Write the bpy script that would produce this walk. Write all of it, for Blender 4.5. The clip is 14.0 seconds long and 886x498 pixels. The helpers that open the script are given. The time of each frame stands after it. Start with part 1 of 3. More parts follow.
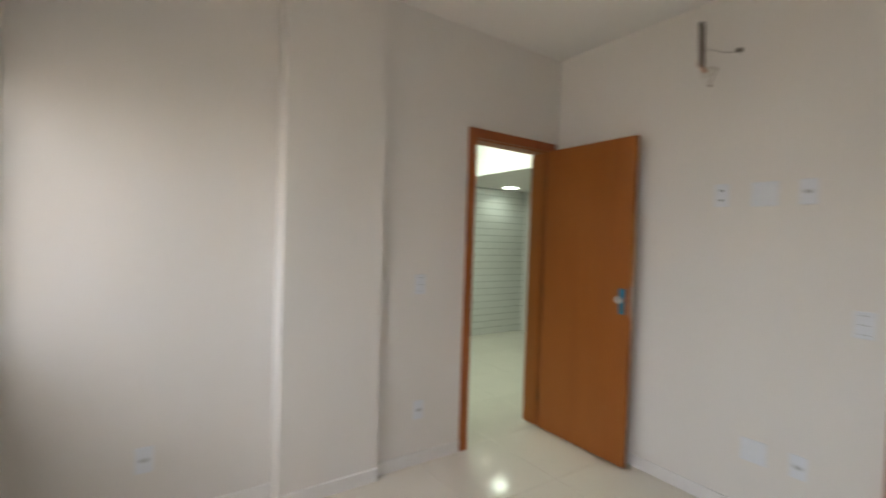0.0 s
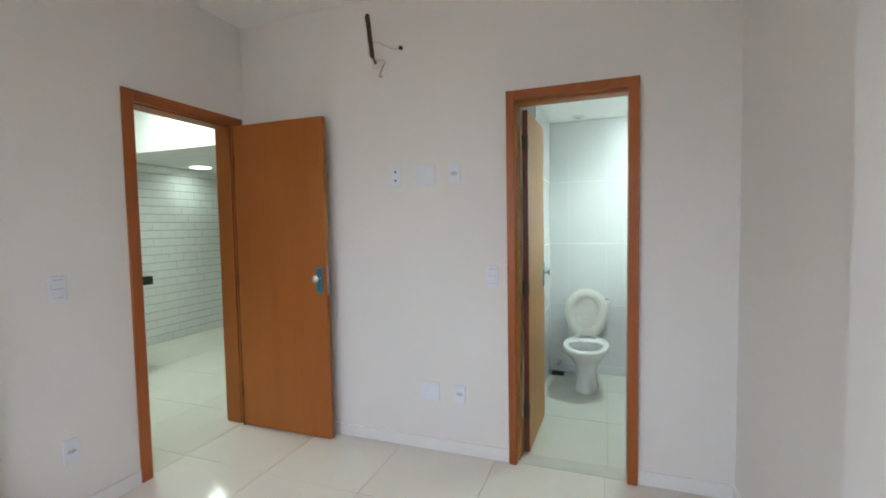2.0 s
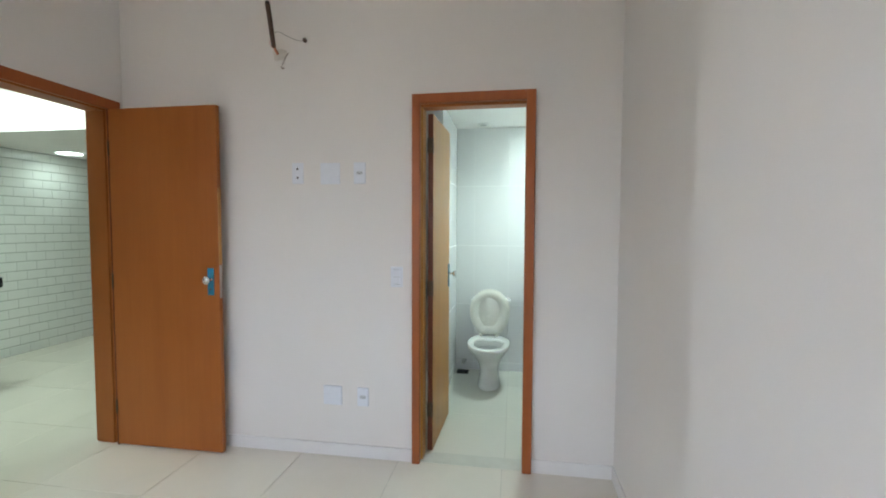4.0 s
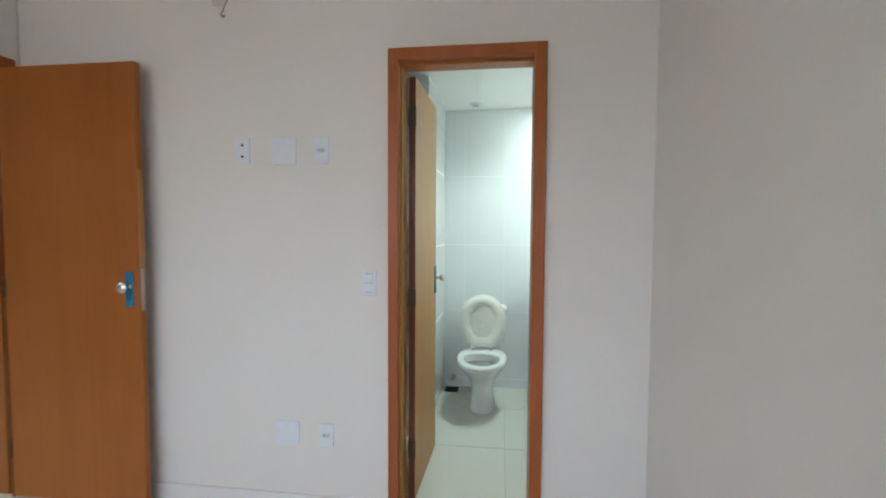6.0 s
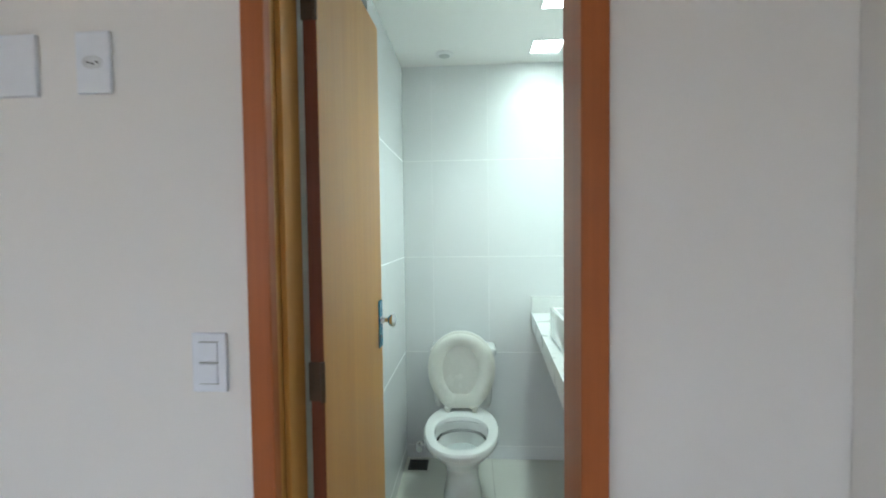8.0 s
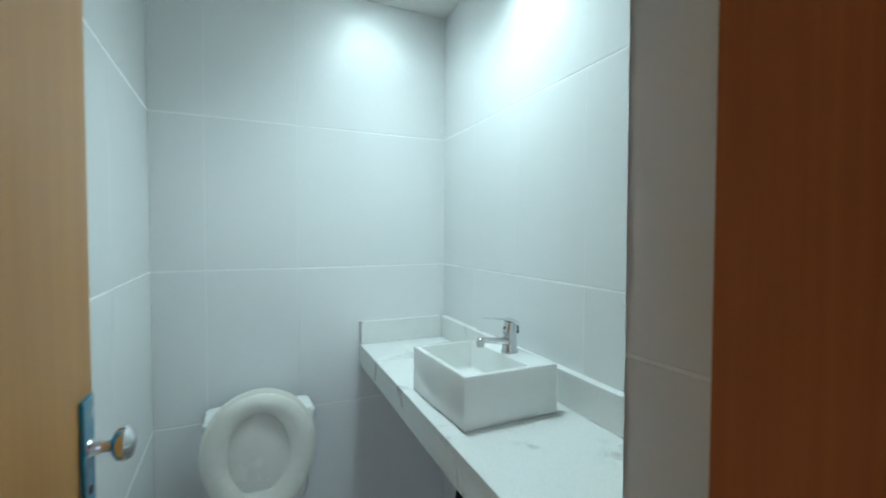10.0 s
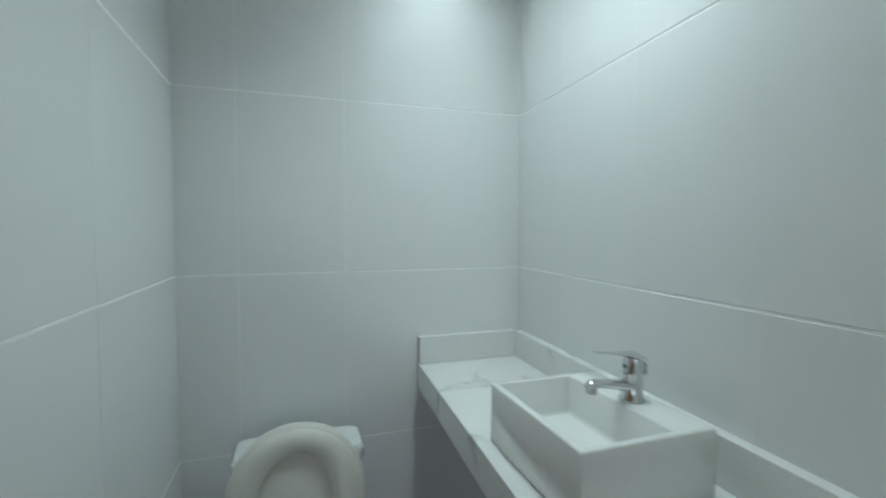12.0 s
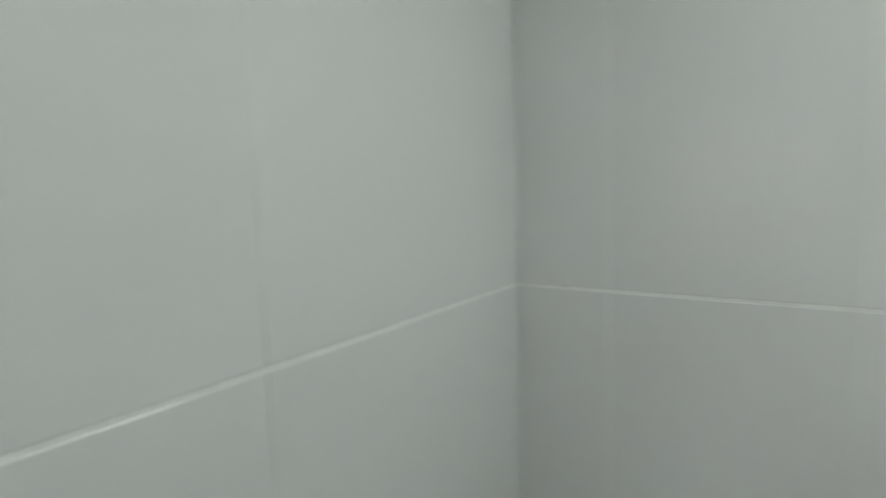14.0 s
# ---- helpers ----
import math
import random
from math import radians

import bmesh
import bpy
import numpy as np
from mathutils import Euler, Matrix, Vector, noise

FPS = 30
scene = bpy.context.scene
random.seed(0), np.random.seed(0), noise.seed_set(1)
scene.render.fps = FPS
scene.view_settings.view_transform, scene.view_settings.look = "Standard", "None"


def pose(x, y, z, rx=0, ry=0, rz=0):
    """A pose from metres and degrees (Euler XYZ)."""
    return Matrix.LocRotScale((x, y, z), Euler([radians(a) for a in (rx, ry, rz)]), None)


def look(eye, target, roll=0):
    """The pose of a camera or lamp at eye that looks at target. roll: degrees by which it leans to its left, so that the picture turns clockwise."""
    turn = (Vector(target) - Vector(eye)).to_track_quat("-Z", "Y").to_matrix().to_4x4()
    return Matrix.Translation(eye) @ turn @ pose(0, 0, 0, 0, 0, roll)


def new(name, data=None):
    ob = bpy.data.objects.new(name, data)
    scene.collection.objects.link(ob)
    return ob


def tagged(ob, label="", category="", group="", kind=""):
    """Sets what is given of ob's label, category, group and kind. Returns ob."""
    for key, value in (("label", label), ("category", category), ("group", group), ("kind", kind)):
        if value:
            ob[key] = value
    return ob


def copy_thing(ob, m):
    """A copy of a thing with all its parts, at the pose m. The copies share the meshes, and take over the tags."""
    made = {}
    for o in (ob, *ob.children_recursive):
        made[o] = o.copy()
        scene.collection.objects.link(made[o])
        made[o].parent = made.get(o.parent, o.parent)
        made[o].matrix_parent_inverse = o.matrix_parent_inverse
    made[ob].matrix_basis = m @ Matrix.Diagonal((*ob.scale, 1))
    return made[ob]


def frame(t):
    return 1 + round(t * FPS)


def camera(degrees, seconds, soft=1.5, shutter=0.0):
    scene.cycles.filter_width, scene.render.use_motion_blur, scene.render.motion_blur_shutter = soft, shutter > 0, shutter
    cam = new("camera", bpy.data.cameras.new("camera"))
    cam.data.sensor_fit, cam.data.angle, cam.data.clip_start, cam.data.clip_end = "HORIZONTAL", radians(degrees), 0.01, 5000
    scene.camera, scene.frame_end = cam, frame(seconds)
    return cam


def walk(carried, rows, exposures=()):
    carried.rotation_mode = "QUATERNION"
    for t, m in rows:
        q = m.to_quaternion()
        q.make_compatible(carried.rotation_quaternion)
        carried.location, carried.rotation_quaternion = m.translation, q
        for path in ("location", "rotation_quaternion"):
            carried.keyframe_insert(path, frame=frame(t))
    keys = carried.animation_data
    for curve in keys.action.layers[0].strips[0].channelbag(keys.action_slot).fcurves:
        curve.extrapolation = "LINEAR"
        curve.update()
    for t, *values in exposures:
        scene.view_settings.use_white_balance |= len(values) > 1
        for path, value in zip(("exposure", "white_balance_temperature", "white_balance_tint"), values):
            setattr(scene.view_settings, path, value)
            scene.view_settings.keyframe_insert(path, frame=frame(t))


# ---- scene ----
cam = camera(89.9, 14.0, soft=1.9, shutter=0.5)
PATH = [
    (0, (0.085, -2.651, 1.422), (-1.565, -1.523, 1.376), 1.9),
    (0.5, (0.11, -2.594, 1.387), (-1.099, -1.002, 1.342), -0.1),
    (1, (0.136, -2.561, 1.391), (-0.712, -0.752, 1.31), -0.2),
    (1.5, (0.151, -2.545, 1.395), (-0.608, -0.697, 1.301), -0.9),
    (2, (0.155, -2.526, 1.402), (-0.535, -0.652, 1.295), -1.0),
    (2.5, (0.195, -2.516, 1.42), (-0.42, -0.616, 1.306), -0.8),
    (3, (0.208, -2.516, 1.401), (-0.241, -0.57, 1.302), -0.5),
    (3.2, (0.199, -2.529, 1.393), (-0.193, -0.57, 1.3), -0.4),
    (5.5, (0.204, -2.225, 1.414), (-0.076, -0.248, 1.291), 0.4),
    (6, (0.126, -1.973, 1.358), (-0.13, 0.008, 1.26), 0.3),
    (6.5, (0.080, -1.680, 1.391), (-0.095, 0.310, 1.292), -0.15),
    (7, (0.081, -1.374, 1.404), (-0.08, 0.616, 1.305), -0.45),
    (7.2, (0.088, -1.266, 1.392), (-0.072, 0.725, 1.299), -0.6),
    (9.3, (-0.045, -0.304, 1.347), (0.182, 1.682, 1.291), -0.5),
    (9.5, (-0.063, -0.232, 1.353), (0.375, 1.719, 1.298), -0.2),
    (10, (-0.075, -0.092, 1.348), (0.777, 1.716, 1.284), 0.1),
    (10.5, (-0.061, 0.016, 1.361), (0.929, 1.752, 1.28), -0.3),
    (11, (-0.065, 0.095, 1.359), (1.113, 1.71, 1.292), -0.1),
    (11.5, (-0.035, 0.172, 1.352), (0.945, 1.914, 1.27), -0.5),
    (12, (0.003, 0.254, 1.353), (0.629, 2.152, 1.268), -0.0),
    (12.5, (0.036, 0.405, 1.343), (0.405, 2.369, 1.258), 0.1),
    (13, (0.082, 0.642, 1.35), (0.278, 2.629, 1.226), 0.2),
    (13.5, (0.089, 0.859, 1.363), (-0.173, 2.836, 1.213), 1.1),
    (13.7, (0.094, 0.919, 1.358), (-0.489, 2.826, 1.199), 0.1),
    (14, (0.041, 0.974, 1.361), (-1.119, 2.594, 1.191), -1.8),
]
# brightness and white balance of the picture along the way: seconds, stops, kelvin, tint
EXPOSURES = [(0, 3.7, 7350, 12), (1.2, 3.95, 6600, 12), (3, 4.05, 6500, 11), (7.2, 4.0, 6450, 10), (9.3, 3.58, 6050, 9), (11, 3.03, 5800, 15), (12, 2.8, 6250, 17), (13, 2.75, 6650, 21), (14, 2.8, 7100, 24)]
SKY, WINDOW_WATTS = 0.15, 12.5
BATH_COLOUR, BATH_POWER, BATH_WATTS, BATH_SPREAD = (0.78, 1.0, 0.95), 1.0, 0.42, 130
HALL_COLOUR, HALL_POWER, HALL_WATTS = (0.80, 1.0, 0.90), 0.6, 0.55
walk(cam, [(t, look(eye, target, roll)) for t, eye, target, roll in PATH], EXPOSURES)

# ---- world and light ----
world = bpy.data.worlds.new("sky")
scene.world = world
world.use_nodes = True
wn = world.node_tree
sky = wn.nodes.new("ShaderNodeTexSky")
sky.sky_type, sky.sun_disc = "NISHITA", False
sky.sun_elevation, sky.sun_rotation = radians(48), radians(20)
sky.air_density, sky.dust_density, sky.ozone_density = 1.0, 8.0, 0.6
wn.links.new(sky.outputs[0], wn.nodes["Background"].inputs[0])
wn.nodes["Background"].inputs[1].default_value = SKY

sun = new("sun", bpy.data.lights.new("sun", "SUN"))
sun.data.energy, sun.data.angle, sun.data.color = 1.5, radians(10), (1.0, 0.96, 0.9)
sun.matrix_world = look((1.7, 4.6, 9), (0, 0, 3.5))

# the sky's light, just outside the bedroom window
window_light = new("window_light", bpy.data.lights.new("window_light", "AREA"))
window_light.data.shape, window_light.data.size, window_light.data.size_y = "RECTANGLE", 9.0, 2.0
window_light.data.energy, window_light.data.color, window_light.data.spread = WINDOW_WATTS, (0.97, 0.97, 0.975), radians(180)
window_light.matrix_world = look((-0.70, -4.15, 2.55), (-0.70, -1.0, -0.2))

# ---- materials ----


def material(name):
    m = bpy.data.materials.new(name)
    m.use_nodes = True
    return m, m.node_tree, m.node_tree.nodes["Principled BSDF"]


def node(tree, kind, **inputs):
    n = tree.nodes.new(kind)
    for key, value in inputs.items():
        n.inputs[key].default_value = value
    return n


def coords(tree, scale=(1, 1, 1), jitter=False):
    c = tree.nodes.new("ShaderNodeTexCoord")
    m = node(tree, "ShaderNodeMapping", Scale=scale)
    tree.links.new(c.outputs["Object"], m.inputs["Vector"])
    if jitter:
        info = tree.nodes.new("ShaderNodeObjectInfo")
        mul = tree.nodes.new("ShaderNodeMath")
        mul.operation, mul.inputs[1].default_value = "MULTIPLY", 37.0
        tree.links.new(info.outputs["Random"], mul.inputs[0])
        tree.links.new(mul.outputs[0], m.inputs["Location"])
    return m.outputs[0]


def noise_tex(tree, vec, scale, detail=4.0, rough=0.55, distortion=0.0):
    n = node(tree, "ShaderNodeTexNoise", Scale=scale, Detail=detail, Roughness=rough, Distortion=distortion)
    tree.links.new(vec, n.inputs["Vector"])
    return n.outputs["Fac"]


def ramp(tree, fac, stops):
    r = tree.nodes.new("ShaderNodeValToRGB")
    els = r.color_ramp.elements
    while len(els) < len(stops):
        els.new(0.5)
    for e, (p, c) in zip(els, stops):
        e.position, e.color = p, (*c, 1) if len(c) == 3 else c
    tree.links.new(fac, r.inputs[0])
    return r.outputs[0]


def mix(tree, fac, a, b, blend="MIX"):
    m = tree.nodes.new("ShaderNodeMix")
    m.data_type, m.blend_type = "RGBA", blend
    for sock, v in ((m.inputs[0], fac), (m.inputs[6], a), (m.inputs[7], b)):
        if hasattr(v, "is_linked"):
            tree.links.new(v, sock)
        elif isinstance(v, tuple):
            sock.default_value = (*v, 1)
        else:
            sock.default_value = v
    return m.outputs[2]


def bump(tree, shader, height, strength, distance):
    b = node(tree, "ShaderNodeBump", Strength=strength, Distance=distance)
    tree.links.new(height, b.inputs["Height"])
    tree.links.new(b.outputs[0], shader.inputs["Normal"])


def grey(v):
    return (v, v, v)


def plain(name, colour, rough=0.4, metal=0.0, spread=0.06, scale=30.0, relief=0.0, coat=0.0):
    """A surface of one colour with a fine, uneven tone and gloss."""
    m, t, s = material(name)
    v = coords(t)
    f = noise_tex(t, v, scale, 5)
    lo, hi = tuple(c * (1 - spread) for c in colour), tuple(min(1, c * (1 + spread)) for c in colour)
    t.links.new(ramp(t, f, [(0.3, lo), (0.7, hi)]), s.inputs["Base Color"])
    t.links.new(ramp(t, noise_tex(t, v, scale * 0.3, 3), [(0.3, grey(rough * 0.8)), (0.75, grey(min(1, rough * 1.2)))]), s.inputs["Roughness"])
    s.inputs["Metallic"].default_value = metal
    s.inputs["Coat Weight"].default_value = coat
    if relief:
        bump(t, s, f, 0.4, relief)
    return m


def wall_paint(name, colour):
    m, t, s = material(name)
    v = coords(t)
    big, fine = noise_tex(t, v, 0.9, 3), noise_tex(t, v, 160, 3)
    roller = noise_tex(t, coords(t, (1, 1, 0.25)), 14, 4)
    a = ramp(t, big, [(0.3, tuple(c * 0.965 for c in colour)), (0.7, colour)])
    t.links.new(mix(t, 0.08, a, ramp(t, roller, [(0.35, tuple(c * 0.96 for c in colour)), (0.65, colour)])), s.inputs["Base Color"])
    s.inputs["Roughness"].default_value = 0.62
    s.inputs["Specular IOR Level"].default_value = 0.3
    bump(t, s, fine, 0.25, 0.0008)
    return m


def veneer(name, light, dark, rough=0.38):
    """Varnished wood veneer with a tall, narrow grain."""
    m, t, s = material(name)
    v = coords(t, (1, 1, 0.06), jitter=True)
    wide = noise_tex(t, v, 9, 4, 0.55, 1.3)
    fine = noise_tex(t, coords(t, (1, 1, 0.02), jitter=True), 120, 5, 0.65)
    patch = noise_tex(t, coords(t, (1, 1, 0.5)), 2.2, 3)
    mid = tuple((a + b) / 2 for a, b in zip(light, dark))
    base = ramp(t, wide, [(0.25, dark), (0.5, mid), (0.78, light)])
    base = mix(t, 0.42, base, ramp(t, fine, [(0.3, dark), (0.7, light)]))
    base = mix(t, 0.4, base, ramp(t, patch, [(0.32, dark), (0.68, light)]))
    t.links.new(base, s.inputs["Base Color"])
    t.links.new(ramp(t, patch, [(0.3, grey(rough * 0.85)), (0.7, grey(rough * 1.2))]), s.inputs["Roughness"])
    s.inputs["Specular IOR Level"].default_value = 0.35
    bump(t, s, fine, 0.15, 0.0006)
    return m


def glazed(name, colour, rough, marble=0.0, wave=0.0005, vein=(0.62, 0.62, 0.56), gloss=0.5):
    """Fired tile: even colour that differs a little from piece to piece, with a slightly wavy glaze."""
    m, t, s = material(name)
    info = t.nodes.new("ShaderNodeObjectInfo")
    lo = tuple(c * 0.975 for c in colour)
    base = ramp(t, info.outputs["Random"], [(0.0, lo), (1.0, colour)])
    v = coords(t, jitter=True)
    cloud = noise_tex(t, v, 2.4, 5, 0.6, 0.8)
    base = mix(t, marble, base, ramp(t, cloud, [(0.36, vein), (0.6, colour)]))
    t.links.new(base, s.inputs["Base Color"])
    smudge = noise_tex(t, v, 3, 2)
    t.links.new(ramp(t, smudge, [(0.2, grey(rough * 0.9)), (0.8, grey(rough * 1.12))]), s.inputs["Roughness"])
    s.inputs["Specular IOR Level"].default_value = gloss
    bump(t, s, noise_tex(t, v, 3.2, 2), 0.3, wave)
    return m


def quartz(name):
    """White stone slab with blurred grey-green clouds and fine specks."""
    m, t, s = material(name)
    v = coords(t)
    fleck = noise_tex(t, v, 26.0, 6, 0.66, 0.5)
    where = noise_tex(t, v, 5.5, 2, 0.5, 0.4)
    stain = ramp(t, where, [(0.30, grey(0.0)), (0.44, grey(1.0))])
    speck = noise_tex(t, v, 220, 2)
    marks = ramp(t, fleck, [(0.36, (0.54, 0.56, 0.51)), (0.46, (0.71, 0.72, 0.69)), (0.56, (0.79, 0.80, 0.78))])
    base = mix(t, stain, marks, (0.79, 0.80, 0.78))
    base = mix(t, 0.10, base, ramp(t, speck, [(0.35, grey(0.45)), (0.6, grey(0.85))]))
    t.links.new(base, s.inputs["Base Color"])
    t.links.new(ramp(t, stain, [(0.2, grey(0.27)), (0.8, grey(0.3))]), s.inputs["Roughness"])
    return m


def glow(name, colour, strength):
    m, t, s = material(name)
    s.inputs["Base Color"].default_value = (0.9, 0.9, 0.9, 1)
    s.inputs["Emission Color"].default_value = (*colour, 1)
    s.inputs["Emission Strength"].default_value = strength
    return m


def clear_glass():
    m, t, s = material("window glass")
    s.inputs["Transmission Weight"].default_value = 1.0
    s.inputs["Roughness"].default_value = 0.02
    s.inputs["IOR"].default_value = 1.45
    return m


PAINT = wall_paint("white wall paint", (0.80, 0.775, 0.745))
CEILING = wall_paint("white ceiling paint", (0.88, 0.865, 0.84))
SKIRT = plain("white skirting", (0.80, 0.79, 0.78), 0.45, spread=0.01)
GROUT = plain("pale grout", (0.52, 0.50, 0.45), 0.9, spread=0.12, scale=60, relief=0.0006)
WHITE_GROUT = plain("white grout", (0.89, 0.90, 0.89), 0.85, spread=0.06, scale=60)
GREY_GROUT = plain("grey grout", (0.33, 0.35, 0.33), 0.9, spread=0.1, scale=60)
FLOOR_TILE = glazed("polished cream floor tile", (0.74, 0.70, 0.62), 0.085, 0.22, 0.0004, (0.63, 0.60, 0.53))
BATH_FLOOR = glazed("pale bathroom floor tile", (0.70, 0.70, 0.63), 0.16, 0.2, 0.0003, (0.62, 0.62, 0.56))
WALL_TILE = glazed("white satin wall tile", (0.80, 0.81, 0.81), 0.15, 0.0, 0.0002, (0.74, 0.75, 0.75), 0.36)
BRICK_TILE = glazed("white bevelled brick tile", (0.76, 0.78, 0.76), 0.16, 0.35, 0.0006, (0.64, 0.67, 0.65))
WOOD = veneer("honey wood veneer", (0.43, 0.145, 0.032), (0.32, 0.095, 0.019))
# lit copy of the honey wood, yellow lamp light put into its colour
WOOD_LIT = veneer("pale lit wood veneer", (0.62, 0.32, 0.085), (0.42, 0.185, 0.042))
# trim colour, which also paints the shaded lining of the second door
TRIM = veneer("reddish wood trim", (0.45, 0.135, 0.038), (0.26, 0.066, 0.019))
EDGE = veneer("dark wood edge and rebate shade", (0.20, 0.055, 0.025), (0.11, 0.028, 0.014))
CHROME = plain("chrome", (0.74, 0.75, 0.77), 0.09, 1.0, 0.02)
STEEL = plain("brushed steel", (0.50, 0.49, 0.46), 0.35, 1.0, 0.05)
BRONZE = plain("dark hinge metal", (0.10, 0.07, 0.05), 0.45, 0.7, 0.1)
FILM = plain("blue protective film", (0.02, 0.20, 0.33), 0.25, 0.0, 0.1, 40, coat=0.3)
PLASTIC = plain("white switch plastic", (0.76, 0.79, 0.84), 0.35, spread=0.02)
DARK = plain("black plastic", (0.012, 0.012, 0.013), 0.5, spread=0.2)
CERAMIC = plain("white ceramic", (0.80, 0.81, 0.79), 0.12, spread=0.015, coat=0.4)
SEAT = plain("ivory toilet seat plastic", (0.80, 0.80, 0.73), 0.25, spread=0.02)
LID = plain("ivory toilet lid plastic", (0.80, 0.795, 0.73), 0.25, spread=0.02)
WATER = plain("toilet water", (0.60, 0.64, 0.64), 0.06, spread=0.03)
STONE = quartz("white cloudy stone")
GRANITE = plain("black granite", (0.010, 0.010, 0.011), 0.15, spread=0.5, scale=160)
FOAM = plain("brown pipe sleeve", (0.10, 0.060, 0.040), 0.8, spread=0.3, scale=40, relief=0.002)
COPPER = plain("copper", (0.55, 0.25, 0.15), 0.35, 1.0, 0.15)
PLASTER = plain("rough patched plaster", (0.68, 0.65, 0.60), 0.9, spread=0.1, scale=50, relief=0.003)
DARK_DOOR = veneer("dark brown wood", (0.060, 0.030, 0.018), (0.030, 0.015, 0.010))
ALU = plain("white aluminium", (0.75, 0.75, 0.74), 0.35, 0.2, 0.03)
FACADE = plain("grey facade plaster", (0.38, 0.37, 0.35), 0.9, spread=0.15, scale=3)
BATH_GLOW = glow("bathroom light panel", BATH_COLOUR, BATH_POWER)
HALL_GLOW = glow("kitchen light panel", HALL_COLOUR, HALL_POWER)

# ---- mesh helpers ----


def box(bm, x0, x1, y0, y1, z0, z1, bevel=0.0, segments=2):
    made = bmesh.ops.create_cube(bm, size=1.0)["verts"]
    for v in made:
        v.co = Vector((x0 + (v.co.x + 0.5) * (x1 - x0), y0 + (v.co.y + 0.5) * (y1 - y0), z0 + (v.co.z + 0.5) * (z1 - z0)))
    if bevel:
        edges = list({e for v in made for e in v.link_edges})
        bmesh.ops.bevel(bm, geom=edges, offset=bevel, segments=segments, profile=0.5, affect="EDGES")
    return bm


def tube(bm, points, radius, sides=12, closed_ends=True):
    """A round tube along points; radius is one number or one per point."""
    pts = [Vector(p) for p in points]
    radii = radius if isinstance(radius, (list, tuple)) else [radius] * len(pts)
    rings = []
    up = Vector((0, 0, 1))
    for i, p in enumerate(pts):
        d = (pts[min(i + 1, len(pts) - 1)] - pts[max(i - 1, 0)]).normalized()
        side = d.cross(up if abs(d.z) < 0.95 else Vector((1, 0, 0))).normalized()
        top = side.cross(d).normalized()
        rings.append([bm.verts.new(p + radii[i] * (math.cos(a) * side + math.sin(a) * top)) for a in (2 * math.pi * k / sides for k in range(sides))])
    for a, b in zip(rings, rings[1:]):
        for k in range(sides):
            bm.faces.new((a[k], a[(k + 1) % sides], b[(k + 1) % sides], b[k]))
    if closed_ends:
        bm.faces.new(rings[0][::-1])
        bm.faces.new(rings[-1])
    return bm


def loft(bm, rings, cap_first=True, cap_last=True):
    made = [[bm.verts.new(p) for p in ring] for ring in rings]
    n = len(made[0])
    for a, b in zip(made, made[1:]):
        for k in range(n):
            bm.faces.new((a[k], a[(k + 1) % n], b[(k + 1) % n], b[k]))
    if cap_first:
        bm.faces.new(made[0][::-1])
    if cap_last:
        bm.faces.new(made[-1])
    return bm


def bezier(p0, p1, p2, p3, n=12):
    p0, p1, p2, p3 = (Vector(p) for p in (p0, p1, p2, p3))
    return [p0 * (1 - t) ** 3 + p1 * 3 * t * (1 - t) ** 2 + p2 * 3 * t * t * (1 - t) + p3 * t ** 3 for t in (i / n for i in range(n + 1))]


def mesh_of(name, bm, mat, smooth=False):
    bmesh.ops.recalc_face_normals(bm, faces=bm.faces)
    me = bpy.data.meshes.new(name)
    bm.to_mesh(me)
    bm.free()
    me.materials.append(mat)
    if smooth:
        me.polygons.foreach_set("use_smooth", [True] * len(me.polygons))
        me.set_sharp_from_angle(angle=radians(40))
    return me


def part(name, bm, mat, parent=None, label="", smooth=False):
    ob = new(name, mesh_of(name, bm, mat, smooth))
    ob.parent = parent
    if label:
        tagged(ob, label)
    return ob


def setting(name, bm, mat, label, category):
    return tagged(part(name, bm, mat), label, category, kind="structure")


def thing(name, place, label, category, group="", kind="", turn=0.0):
    ob = new(name)
    ob.empty_display_size = 0.05
    ob.matrix_world = pose(*place, 0, 0, turn)
    return tagged(ob, label, category, group, kind)


def boxes(*rows):
    bm = bmesh.new()
    for r in rows:
        box(bm, *r)
    return bm


# ---- plan ----
CEIL, BATH_CEIL, SOFFIT = 2.81, 2.33, 2.20
AX, AX_OUT = -2.27, -2.445           # bedroom wall with the first door
AX_NICHE = -2.375                     # the same wall beside the window
CX, CX_COLUMN = 0.765, 0.60          # opposite wall and its pillar
WINDOW_Y = -3.12
BATH_L, BATH_R, BATH_BACK = -0.343, 0.803, 1.76
JAMB_END, RETURN_X, RETURN_Y = 0.124, 0.321, 0.269
SHOWER_X, SHOWER_Y = -1.15, 0.90       # recess beside the bathroom door
KITCHEN_X, KITCHEN_BACK, SOFFIT_Y = -5.05, 2.42, 0.74
T = 0.008                            # tile thickness

# ---- structure: bedroom ----
wall_north = setting("wall_north", boxes(
    (AX_OUT, -0.352, 0.0, JAMB_END, 0, CEIL), (0.287, 1.0, 0.0, JAMB_END, 0, CEIL), (-0.352, 0.287, 0.0, JAMB_END, 2.115, CEIL)),
    PAINT, "white painted bedroom wall around the bathroom doorway", "wall")
wall_west = setting("wall_west", boxes(
    (AX_OUT, AX, -1.485, -0.838, 0, CEIL), (AX_OUT, AX, -0.838, -0.058, 2.14, CEIL), (AX_OUT, AX, -0.058, -0.002, 0, CEIL)),
    PAINT, "white painted bedroom wall around the kitchen doorway", "wall")
